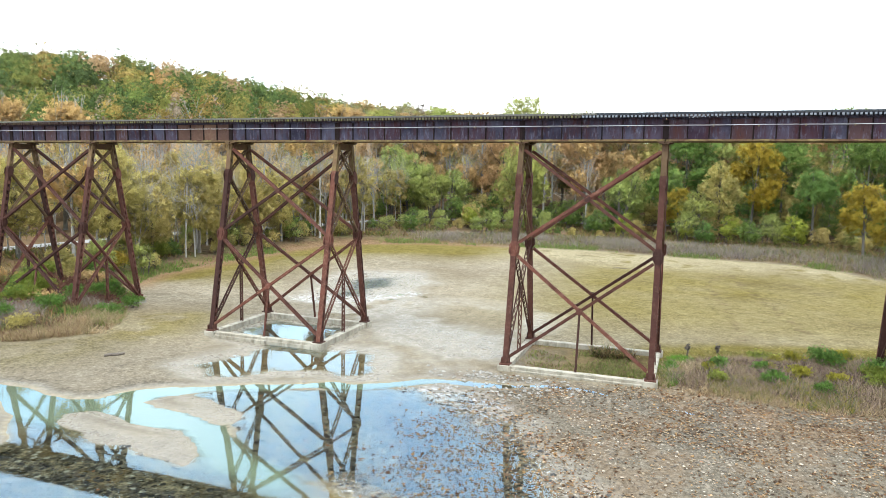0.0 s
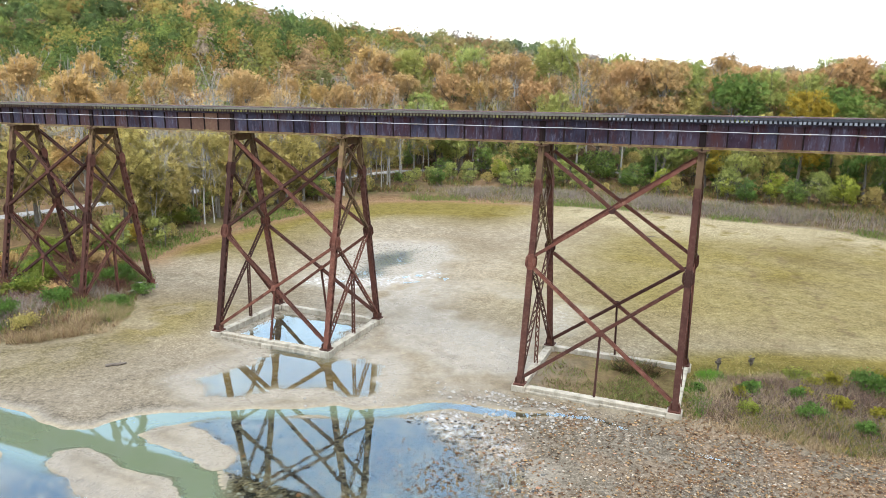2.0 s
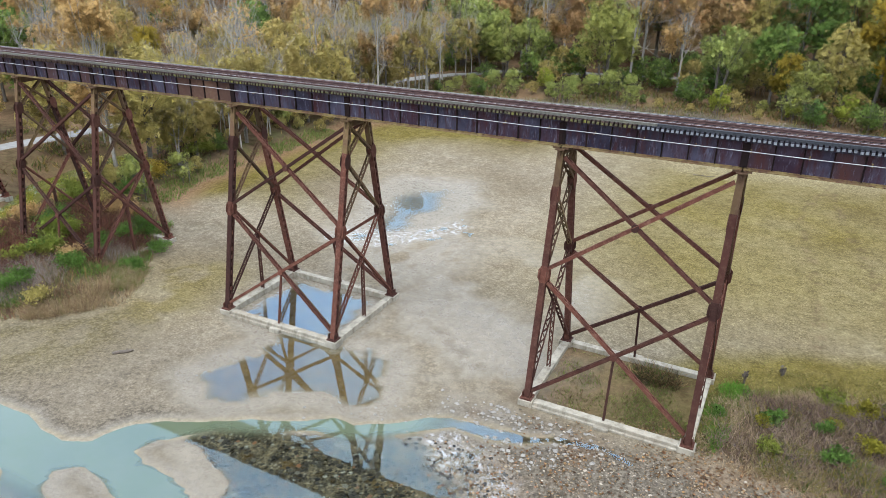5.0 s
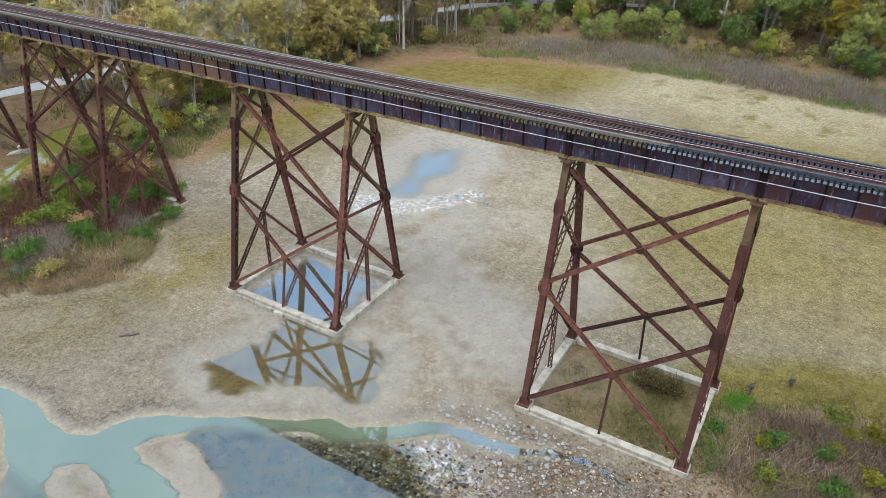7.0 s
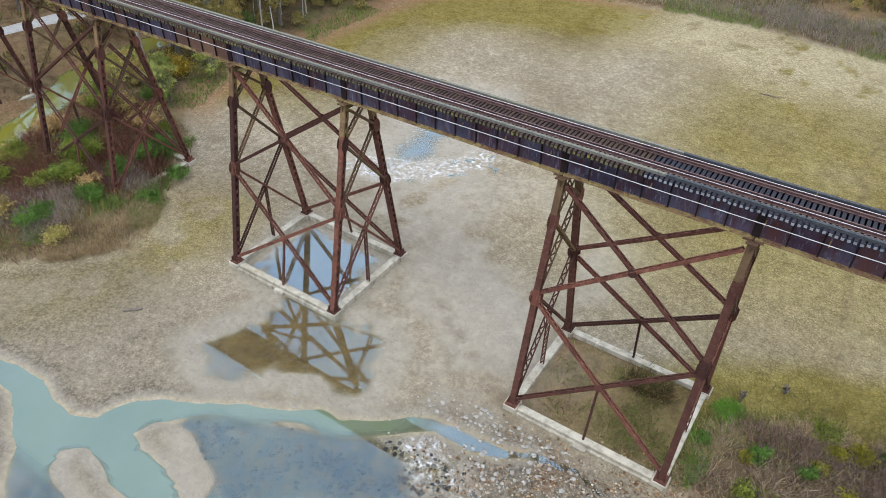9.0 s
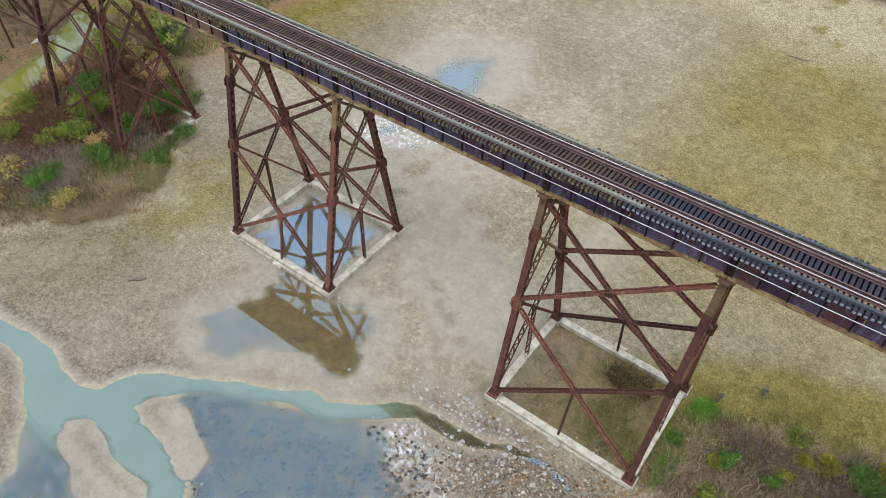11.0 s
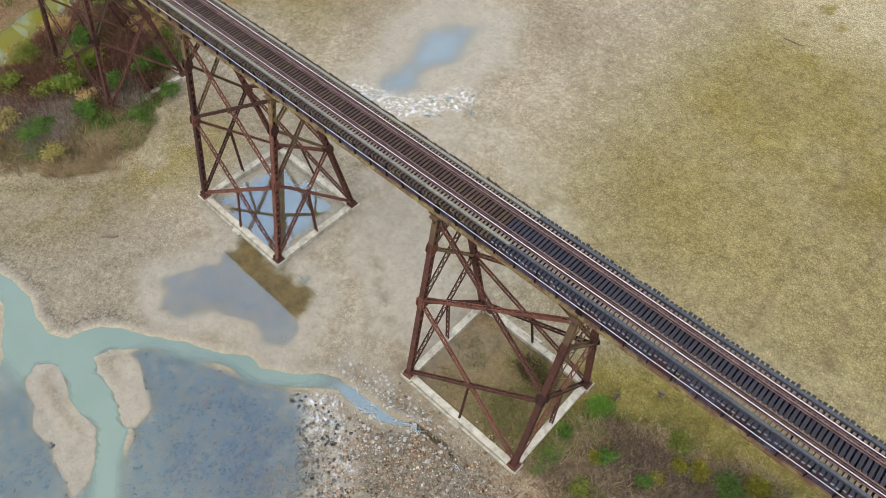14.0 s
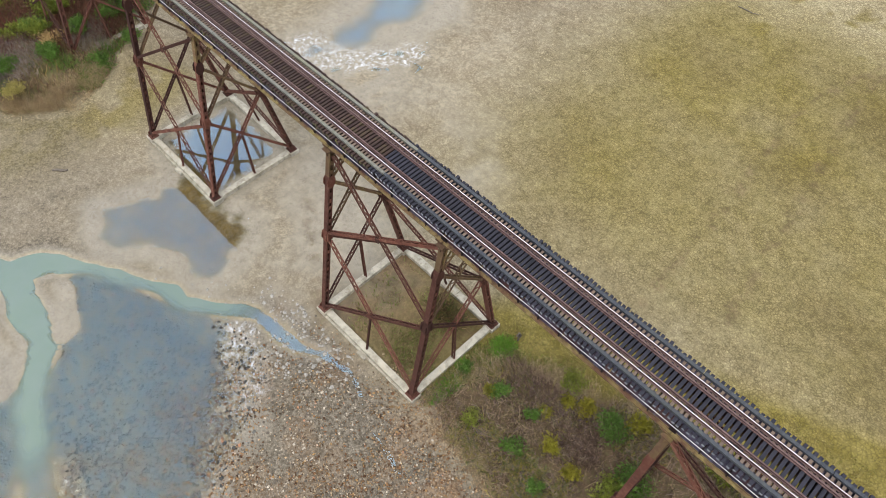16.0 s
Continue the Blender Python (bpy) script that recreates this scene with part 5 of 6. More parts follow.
# beyond the lane
scatter(38, (-112, -78, -6, 96), ("yellow", "olive", "orange", "tan", "olive", "green2", "tan"), (0.85, 1.2), lambda x, y, d: x < -80 + 0 * y, 4.0)
# wood behind the far shore
scatter(52, (-62, 50, 82, 103), ("green", "green2", "light", "olive", "sparse", "light", "light", "olive", "light"), (0.85, 1.15), lambda x, y, d: d > 14.5, 4.6)
scatter(46, (-75, 56, 103, 128), ("orange", "tan", "tan", "orange", "tall", "tan", "olive"), (1.2, 1.4), lambda x, y, d: d > 14.5, 5.2)
scatter(10, (36, 60, 52, 80), ("green", "green2", "light", "yellow"), (0.7, 1.0), lambda x, y, d: d > 6, 4.4)
for src, _ in KINDS.values():
    for o in (*src.children_recursive, src):
        bpy.data.objects.remove(o)

# far woods on the hills: one joined mesh
PALETTE = np.array([(0.085, 0.14, 0.038), (0.11, 0.175, 0.040), (0.16, 0.21, 0.045), (0.23, 0.24, 0.055), (0.30, 0.26, 0.065), (0.36, 0.25, 0.065),
                    (0.42, 0.24, 0.09), (0.42, 0.27, 0.14), (0.40, 0.31, 0.23), (0.24, 0.24, 0.09)])
DOME = [(i, j) for i in range(5) for j in range(11)]


def dome_dir(i, j):
    el, az = math.radians(-18 + 21.6 * i), 2 * math.pi * (j % 11) / 11
    return (math.cos(el) * math.cos(az), math.cos(el) * math.sin(az), math.sin(el))


CORE = np.array([[dome_dir(i, j), dome_dir(i, j + 1), dome_dir(i + 1, j + 1), dome_dir(i + 1, j)] for i, j in DOME])
quads, tones, puffs, slots = [], [], [], []
r = np.random.default_rng(5)


def wood_places():
    """Jittered rows of trees, wider apart with the distance."""
    for near, out, gap in ((150, 360, 8.6), (360, 700, 17.0), (700, 1100, 23.0)):
        for gx in np.arange(-out, out, gap):
            for gy in np.arange(0, out, gap):
                x, y = 11 + gx + r.uniform(-0.38, 0.38) * gap, -48 + gy + r.uniform(-0.38, 0.38) * gap
                d = math.hypot(x - 11, y + 48)
                if near <= d < out and -63 < math.degrees(math.atan2(x - 11, y + 48)) < 25:
                    yield x, y, d


for x, y, dist in wood_places():
    if (y < 122 and x > -98) or y < -20:
        continue
    z = float(ground_z(x, y))
    near = dist < 360
    h = r.uniform(12, 19.5) * (1.0 if near else 1.15)
    w = r.uniform(4.4, 6.6) if near else r.uniform(7.5, 11.5) * (1.0 if dist < 700 else 1.12)
    n = int(np.clip(265 * (230 / dist) ** 1.0, 64, 330))
    size = (0.62 if near else 0.98) * (dist / 230) ** 0.6
    dome = r.normal(size=(n, 3))
    dome[:, 2] = np.abs(dome[:, 2]) * 1.1 - 0.25
    dome /= np.linalg.norm(dome, axis=1)[:, None]
    lump, phase = r.normal(size=(3, 4)) * 3.0, r.uniform(0, 6, 4)

    def swell(d):
        return (1 + 0.13 * np.sin(d @ lump + phase).sum(-1))[..., None]

    form = (w, w, h * 0.48)
    pts = dome * swell(dome) * r.uniform(0.66, 0.98, n)[:, None] * form + (0, 0, h * 0.52)
    core = CORE * swell(CORE) * (0.52, 0.52, 0.50) * form + (0, 0, h * 0.52)
    warm = fbm(np.array(x), np.array(y), 60, 44)
    pick = int(np.clip(r.normal(2.7 + 9 * (warm - 0.45) + 4.0 * step(-190, -60, x), 2.3), 0, 9.9))
    tone = (0.85 * PALETTE[pick] + 0.12 * np.array((0.20, 0.19, 0.07))) * r.uniform(0.75, 1.25)
    # distance haze is put into the leaf colour, paler grey-blue further off
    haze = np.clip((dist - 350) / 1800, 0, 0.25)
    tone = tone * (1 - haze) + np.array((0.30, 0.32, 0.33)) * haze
    puffs += [puff_of(pts, (0, 0, h * 0.42), r, 0.0, 0.5), puff_of(core.mean(1), (0, 0, h * 0.42), r, 0.0, 0.10)]
    quads += [leaf_quads(pts + (x, y, z - 0.4), size, r, 0.0, dome), core + (x, y, z - 0.4)]
    slots += [np.zeros(n, np.int32), np.ones(len(core), np.int32)]
    shade = np.concatenate([r.uniform(0.70, 1.25, n), r.uniform(0.85, 1.0, len(core))])
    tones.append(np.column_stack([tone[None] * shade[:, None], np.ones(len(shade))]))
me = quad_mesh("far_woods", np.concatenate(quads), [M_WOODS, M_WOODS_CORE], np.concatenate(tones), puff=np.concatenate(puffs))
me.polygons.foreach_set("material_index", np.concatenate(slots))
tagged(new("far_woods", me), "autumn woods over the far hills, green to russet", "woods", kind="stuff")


def blades(name, label, category, xy, height, width, palette, seed, lean=0.25):
    """Upright stems, each a bent tapering strip."""
    r = np.random.default_rng(seed)
    n = len(xy)
    z = ground_z(xy[:, 0], xy[:, 1]) - 0.03
    base = np.column_stack([xy, z])
    ang = r.uniform(0, 2 * math.pi, n)
    side = np.column_stack([np.cos(ang), np.sin(ang), np.zeros(n)])
    h = (height * r.uniform(0.45, 1.15, n))[:, None]
    up = np.column_stack([r.normal(size=(n, 2)) * lean, np.ones(n)]) * h
    w = (width * r.uniform(0.6, 1.4, n))[:, None]
    bend = np.column_stack([r.normal(size=(n, 2)) * 0.22, -np.abs(r.normal(size=n)) * 0.12]) * h
    low = np.stack([base - side * w, base + side * w, base + up * 0.55 + side * w * 0.8, base + up * 0.55 - side * w * 0.8], 1)
    high = np.stack([base + up * 0.55 - side * w * 0.8, base + up * 0.55 + side * w * 0.8, base + up + bend + side * w * 0.2, base + up + bend - side * w * 0.2], 1)
    tone = np.array(palette)[r.integers(len(palette), size=n)] * r.uniform(0.55, 1.0, (n, 1))
    tone = np.column_stack([tone, np.ones(n)])
    me = quad_mesh(name, np.concatenate([low, high]), M_BLADE, np.concatenate([tone, tone]))
    return tagged(new(name, me), label, category, kind="stuff")


def sample(n, box, density, seed):
    """Random places, kept by a density in 0..1."""
    r = np.random.default_rng(seed)
    out = np.zeros((0, 2))
    while len(out) < n:
        xy = np.column_stack([r.uniform(box[0], box[1], 4 * n), r.uniform(box[2], box[3], 4 * n)])
        out = np.concatenate([out, xy[r.uniform(size=len(xy)) < density(xy[:, 0], xy[:, 1])]])
    return out[:n]


def d_far(x, y):
    p = plan(x, y)["shore"]
    return step(0.5, 2.2, p) * step(12, 7, p) * step(-40, -26, x) * (0.35 + 0.65 * step(0.35, 0.55, fbm(x, y, 5, 71)))


blades("dry_reeds", "purple-grey dry reeds along the far shore", "reeds", sample(26000, (-44, 52, 40, 92), d_far, 1), 1.05, 0.022,
       [(0.26, 0.21, 0.20), (0.32, 0.27, 0.24), (0.20, 0.165, 0.165), (0.36, 0.30, 0.22), (0.25, 0.20, 0.15), (0.20, 0.21, 0.08)], 2, 0.42)


def d_green(x, y):
    p = plan(x, y)["shore"]
    return step(-0.6, 0.6, p) * step(3.5, 1.8, p) * step(0.50, 0.62, fbm(x, y, 7, 75))


blades("shore_grass", "fresh green grass in patches along the shore", "grass", sample(9000, (-52, 50, 5, 80), d_green, 3), 0.5, 0.025,
       [(0.12, 0.20, 0.04), (0.17, 0.25, 0.06), (0.22, 0.24, 0.07)], 4)


def d_left(x, y):
    p = plan(x, y)
    return step(-0.6, 0.8, p["shore"]) * step(20, 11, p["shore"]) * step(0, 1.2, p["pond"]) * step(9, 4, y) * (0.3 + 0.7 * step(0.35, 0.55, fbm(x, y, 3, 81)))


blades("bank_grass", "dry straw-coloured grass and brush on the bank", "grass", sample(24000, (-62, -30, -26, 12), d_left, 5), 0.85, 0.018,
       [(0.30, 0.20, 0.10), (0.20, 0.11, 0.065), (0.12, 0.06, 0.042), (0.34, 0.24, 0.13), (0.15, 0.07, 0.05), (0.16, 0.19, 0.05), (0.20, 0.19, 0.07), (0.26, 0.19, 0.14)], 6, 0.4)


def patches(spots, seed):
    """A density of ragged patches, each (x, y, radius), on the bank."""
    def density(x, y):
        p = plan(x, y)
        d = np.minimum.reduce([np.hypot(x - a, y - b) / c for a, b, c in spots])
        return step(1.15, 0.5, d + 0.9 * (fbm(x, y, 1.6, seed) - 0.5)) * step(-0.3, 0.5, p["shore"]) * step(0, 1.0, p["pond"])
    return density


blades("russet_brush", "tangled russet brush on the bank", "brush", sample(20000, (-62, -33, -18, 8), patches([(-46, -7, 5.5), (-52, -3, 5), (-43, 0.5, 4.5), (-49, 5, 4), (-51, -10, 4), (-41, -4, 2.5)], 82), 31), 1.1, 0.022,
       [(0.15, 0.055, 0.036), (0.20, 0.085, 0.055), (0.10, 0.042, 0.030), (0.26, 0.14, 0.09), (0.075, 0.035, 0.028)], 32, 0.6)
blades("grey_stems", "grey dead stalks standing on the bank", "brush", sample(7000, (-50, -33, -18, 4), patches([(-40.5, -8.6, 3.2), (-44, -11, 3), (-47, -1.5, 2.2), (-39, -1.5, 2)], 84), 33), 1.0, 0.016,
       [(0.34, 0.28, 0.24), (0.42, 0.35, 0.29), (0.24, 0.19, 0.17)], 34, 0.45)
blades("bank_herbs", "green herbs along the edge of the bank", "grass", sample(4500, (-50, -31, -14, 10), patches([(-34.2, -3.2, 2.2), (-36.4, -0.6, 1.8), (-38.6, -10.8, 1.0), (-40.6, 6.3, 1.0), (-41.5, 3.4, 2.2), (-37.0, -5.2, 1.4), (-49, -5.5, 2.2)], 86), 35), 0.6, 0.03,
       [(0.08, 0.16, 0.035), (0.13, 0.23, 0.045), (0.20, 0.26, 0.05)], 36, 0.6)


def d_straw(x, y):
    p = plan(x, y)["shore"]
    return step(-0.3, 0.4, p) * step(3.2, 1.2, p) * step(-1, -4, y) * step(0.38, 0.55, fbm(x, y, 2.2, 83))


blades("straw_grass", "long drooping straw grass on the rim of the bank", "grass", sample(8000, (-46, -29, -20, 0), d_straw, 17), 0.8, 0.012,
       [(0.44, 0.33, 0.19), (0.52, 0.40, 0.25), (0.34, 0.24, 0.13)], 18, 0.9)


def d_right(x, y):
    p = plan(x, y)["hummock"]
    return step(0.5, -0.8, p) * (0.25 + 0.75 * step(0.35, 0.55, fbm(x, y, 2.5, 85)))


blades("dry_brush", "grey-brown dead brush on the low mound", "brush", sample(36000, (9, 36, -7, 13), d_right, 7), 0.78, 0.011,
       [(0.30, 0.21, 0.15), (0.32, 0.25, 0.235), (0.42, 0.31, 0.22), (0.17, 0.11, 0.08), (0.52, 0.40, 0.27), (0.07, 0.046, 0.038), (0.21, 0.19, 0.06), (0.25, 0.18, 0.14)], 8, 0.55)


def d_herb(x, y):
    p = plan(x, y)["hummock"]
    return step(0.6, -0.6, p) * step(0.46, 0.60, fbm(x, y, 2.0, 92)) * (0.35 + 0.65 * step(2, -2, y))


blades("dark_twigs", "dark purple-brown twigs matted on the mound", "brush", sample(9000, (11, 22, -2, 6), lambda x, y: step(1.1, 0.4, np.minimum(np.hypot((x - 15.5) / 3.6, (y - 2.4) / 1.5), np.hypot((x - 19.5) / 2.5, (y - 1.4) / 1.4)) + 0.8 * (fbm(x, y, 1.3, 94) - 0.5)), 45), 0.6, 0.010,
       [(0.13, 0.080, 0.062), (0.22, 0.140, 0.105), (0.06, 0.038, 0.034), (0.30, 0.205, 0.155)], 46, 0.8)
blades("mound_herbs", "olive and yellowing herbs through the dead brush", "weeds", sample(17000, (9, 34, -7, 12), d_herb, 41), 0.5, 0.022,
       [(0.21, 0.21, 0.04), (0.30, 0.27, 0.05), (0.14, 0.19, 0.04), (0.40, 0.33, 0.08), (0.17, 0.21, 0.10)], 42, 0.6)


def d_turf(x, y):
    p = plan(x, y)["hummock"]
    return step(5.5, 1.0, p) * step(-0.4, 0.4, p) * step(-3.5, 0, y) * step(9.6, 10.2, x) * (0.25 + 0.75 * step(0.42, 0.58, fbm(x, y, 1.2, 93)))


blades("thin_turf", "thin olive turf between the mound and the track", "grass", sample(12000, (9.5, 34, -4, 14), d_turf, 43), 0.14, 0.022,
       [(0.20, 0.18, 0.045), (0.26, 0.22, 0.07), (0.15, 0.15, 0.035), (0.32, 0.27, 0.12)], 44, 0.7)


def d_rim(x, y):
    p = plan(x, y)["hummock"]
    return step(1.3, 0.3, np.abs(p + 0.3)) * step(26, 18, x) * step(0.40, 0.56, fbm(x, y, 1.7, 89))


blades("straw_tuft", "pale straw tufts on the rim of the mound", "grass", sample(8000, (9, 27, -6, 10), d_rim, 19), 0.5, 0.010,
       [(0.52, 0.39, 0.24), (0.60, 0.47, 0.30), (0.38, 0.27, 0.16)], 20, 0.6)


def d_fringe(x, y):
    p = plan(x, y)["hummock"]
    return step(1.6, 0.4, np.abs(p - 0.1)) * step(17, 11, x) * step(-4.5, -2, y) * step(0.36, 0.5, fbm(x, y, 1.8, 87)) + 0.5 * step(1.2, 0.3, np.hypot(x - 11.3, y - 3.0) - 0.4)


blades("mound_grass", "bright green grass at the edge of the mound", "grass", sample(5200, (8.5, 18, -5, 8), d_fringe, 15), 0.30, 0.022,
       [(0.15, 0.19, 0.04), (0.20, 0.22, 0.06), (0.27, 0.24, 0.10)], 16, 0.6)
blades("fresh_grass", "vivid green grass beside the footing", "grass", sample(3600, (9, 13, -4, 5), lambda x, y: step(1.1, 0.5, np.minimum.reduce([np.hypot((x - 11.1) / 0.9, (y - 3.2) / 1.1), np.hypot((x - 10.7) / 0.6, (y + 1.9) / 1.5), np.hypot(x - 10.3, y - 0.2) / 0.6]) + 0.5 * (fbm(x, y, 0.8, 88) - 0.5)), 37), 0.32, 0.025,
       [(0.10, 0.25, 0.025), (0.15, 0.32, 0.04), (0.20, 0.32, 0.05)], 38, 0.6)
blades("dead_tuft", "dark brown dead stalks inside the footing", "brush", sample(1300, (4, 8.6, 0, 4), lambda x, y: step(1.2, 0.5, np.hypot((x - 6.4) / 1.5, (y - 2.3) / 0.8) + 0.6 * (fbm(x, y, 0.7, 90) - 0.5)), 39), 0.7, 0.022,
       [(0.10, 0.06, 0.03), (0.20, 0.13, 0.06), (0.30, 0.21, 0.10), (0.06, 0.05, 0.03), (0.10, 0.13, 0.03)], 40, 0.7)


def d_tower(x, y):
    return step(4.4, 3.4, np.abs(x - 4.7)) * step(3.6, 3.0, np.abs(y)) * step(0.42, 0.68, fbm(x, y, 2.2, 91)) * (0.3 + 0.7 * step(3, 7.5, x))


blades("weeds", "sparse green and straw weeds inside the footing", "weeds", sample(5200, (0, 9.4, -4, 4), d_tower, 9), 0.26, 0.02,
       [(0.14, 0.19, 0.04), (0.20, 0.22, 0.06), (0.26, 0.21, 0.11), (0.20, 0.14, 0.08)], 10, 0.5)


def d_under(x, y):
    p = plan(x, y)
    return step(3, 6, p["shore"]) * step(0.40, 0.6, fbm(x, y, 6, 95)) * step(2.6, 4, line_distance(x, y, ROAD)) * step(0.5, 1.5, p["pond"])


blades("undergrowth", "brown and green undergrowth beneath the trees", "undergrowth", sample(27000, (-82, 44, -24, 104), d_under, 11), 0.9, 0.06,
       [(0.13, 0.16, 0.04), (0.20, 0.15, 0.06), (0.16, 0.10, 0.05), (0.10, 0.13, 0.035), (0.28, 0.20, 0.07)], 12, 0.6)

# fallen leaves and pebbles on the mud


def d_leaf(x, y):
    p = plan(x, y)
    a = step(-3, 4, x) * step(-3.6, -6, y) * step(32, 22, x) * (0.2 + 0.8 * step(0.42, 0.62, fbm(x, y, 3.0, 51)))
    b = 0.45 * step(0.5, -1, p["shallow"]) * step(0.38, 0.6, fbm(x, y, 1.6, 52)) * step(-5, 1, x)
    c = 0.8 * step(3.5, 0.5, np.abs(p["hummock"] - 1.2)) * step(1, -3, y)
    return np.clip(a + b + c, 0, 1) * step(-0.2, 0.3, p["flow"])


xy = sample(24000, (-18, 32, -32, -2.5), d_leaf, 21)
r = np.random.default_rng(22)
pts = np.column_stack([xy, np.maximum(ground_z(xy[:, 0], xy[:, 1]), -0.005) + 0.05])
q = leaf_quads(pts, r.uniform(0.045, 0.12, len(xy)), r)
q[:, :, 2] = pts[:, None, 2] + (q[:, :, 2] - pts[:, None, 2]) * 0.35
pal = np.array([(0.30, 0.17, 0.085), (0.42, 0.29, 0.17), (0.20, 0.10, 0.05), (0.40, 0.32, 0.22), (0.13, 0.075, 0.045), (0.36, 0.22, 0.10)])
tone = np.column_stack([pal[r.integers(len(pal), size=len(xy))] * r.uniform(0.35, 1.1, (len(xy), 1)), np.ones(len(xy))])
tagged(new("fallen_leaves", quad_mesh("fallen_leaves", q, M_LITTER, tone)), "brown curled leaves strewn over wet mud", "leaves", kind="stuff")


def d_peb(x, y):
    p = plan(x, y)
    return np.clip(step(0.3, -0.4, p["shallow"]) * step(0.1, 0.8, p["flow"]) * step(0.0, 0.6, p["isle"]) * (0.3 + 0.8 * step(0.4, 0.6, fbm(x, y, 2.2, 55))) * (1 - 0.75 * step(-3.5, 0.3, p["shallow"]) * step(-7, -1, x)), 0, 1)


def stones(name, label, xy, lo, hi, mat, seed, sunk=0.12, flat=1.0):
    """Loose angular stones, each an island of ten faces, half sunk in the ground."""
    r = np.random.default_rng(seed)
    n = len(xy)
    s = lo + (hi - lo) * r.uniform(0, 1, n) ** 2.2
    z = np.maximum(ground_z(xy[:, 0], xy[:, 1]), -0.10)
    octa = np.array([(1, 0, 0), (0.4, 0.8, 0.1), (-0.7, 0.6, -0.1), (-0.9, -0.4, 0.1), (0.2, -0.9, 0), (0.1, 0.05, 0.62), (-0.1, 0, -0.5)])
    faces = np.array([(i, (i + 1) % 5, 5) for i in range(5)] + [((i + 1) % 5, i, 6) for i in range(5)])
    p = octa[None] * r.uniform(0.7, 1.3, (n, 7, 3)) * s[:, None, None] * (1, 1, flat)
    a = r.uniform(0, 6.28, n)[:, None]
    x, y = p[..., 0] * np.cos(a) - p[..., 1] * np.sin(a), p[..., 0] * np.sin(a) + p[..., 1] * np.cos(a)
    p = np.stack([x + xy[:, :1], y + xy[:, 1:], p[..., 2] + (z + sunk * s)[:, None]], -1)
    f = faces[None] + 7 * np.arange(n)[:, None, None]
    me = bpy.data.meshes.new(name)
    me.from_pydata(p.reshape(-1, 3).tolist(), [], f.reshape(-1, 3).tolist())
    me.materials.append(mat)
    me.update()
    return tagged(new(name, me), label, "stones", kind="stuff")


def d_gravel(x, y):
    p = plan(x, y)
    return step(-6, 4, x) * step(-4.4, -6.0, y) * step(0.1, 0.7, p["flow"]) * step(-0.5, 0.5, p["hummock"]) * (0.35 + 0.65 * step(0.36, 0.58, fbm(x, y, 2.4, 57)))


stones("pebbles", "dark and pale cobbles under the clear shallow water", sample(6500, (-18, 9, -34, -8), d_peb, 23), 0.05, 0.19, M_WETSTONE, 24, 0.02, 0.5)
stones("clods", "pebbles and clods of mud among fallen leaves", sample(19000, (-5, 24, -32, -4.5), d_gravel, 27), 0.025, 0.10, M_COBBLE, 28, 0.08, 0.5)
stones("pale_stones", "pale stones by the stream", sample(260, (-14, 8, -16, -5), lambda x, y: step(2.2, 0.3, np.abs(plan(x, y)["flow"] - 0.9)) * step(-0.5, 0.6, plan(x, y)["shallow"]) * (0.1 + step(-6, -2, x)), 25), 0.06, 0.19, M_STONE, 26)


# ---------------------------------------------------------------- shrubs and single small things
def shrub(x, y, h, w, n, mat, label, seed):
    r = np.random.default_rng(seed)
    t = thing("shrub", label, "shrub", pose(x, y, float(ground_z(x, y)) - 0.04), "shrubs on the banks")
    g = Geo()
    for _ in range(9):
        tip = np.array((*r.normal(size=2) * w * 0.45, h * r.uniform(0.6, 1.0)))
        g.tube([(*r.normal(size=2) * 0.08, 0), tip * (0.5, 0.5, 0.55), tip], [0.025, 0.016, 0.006], 4, cap=False)
    part("woody_base", g, M_DEADWOOD, t)
    pts, _ = crown_points(int(1.5 * n), h, w, h * 0.1, r, 13, 0.25)
    pts[:, :2] += 0.16 * w * r.normal(size=(len(pts), 2))
    ob = new("foliage", quad_mesh("foliage", leaf_quads(pts, 0.115, r), mat, puff=puff_of(pts, (0, 0, h * 0.4), r, 0.3, 0.8)))
    ob.parent = t
    return t


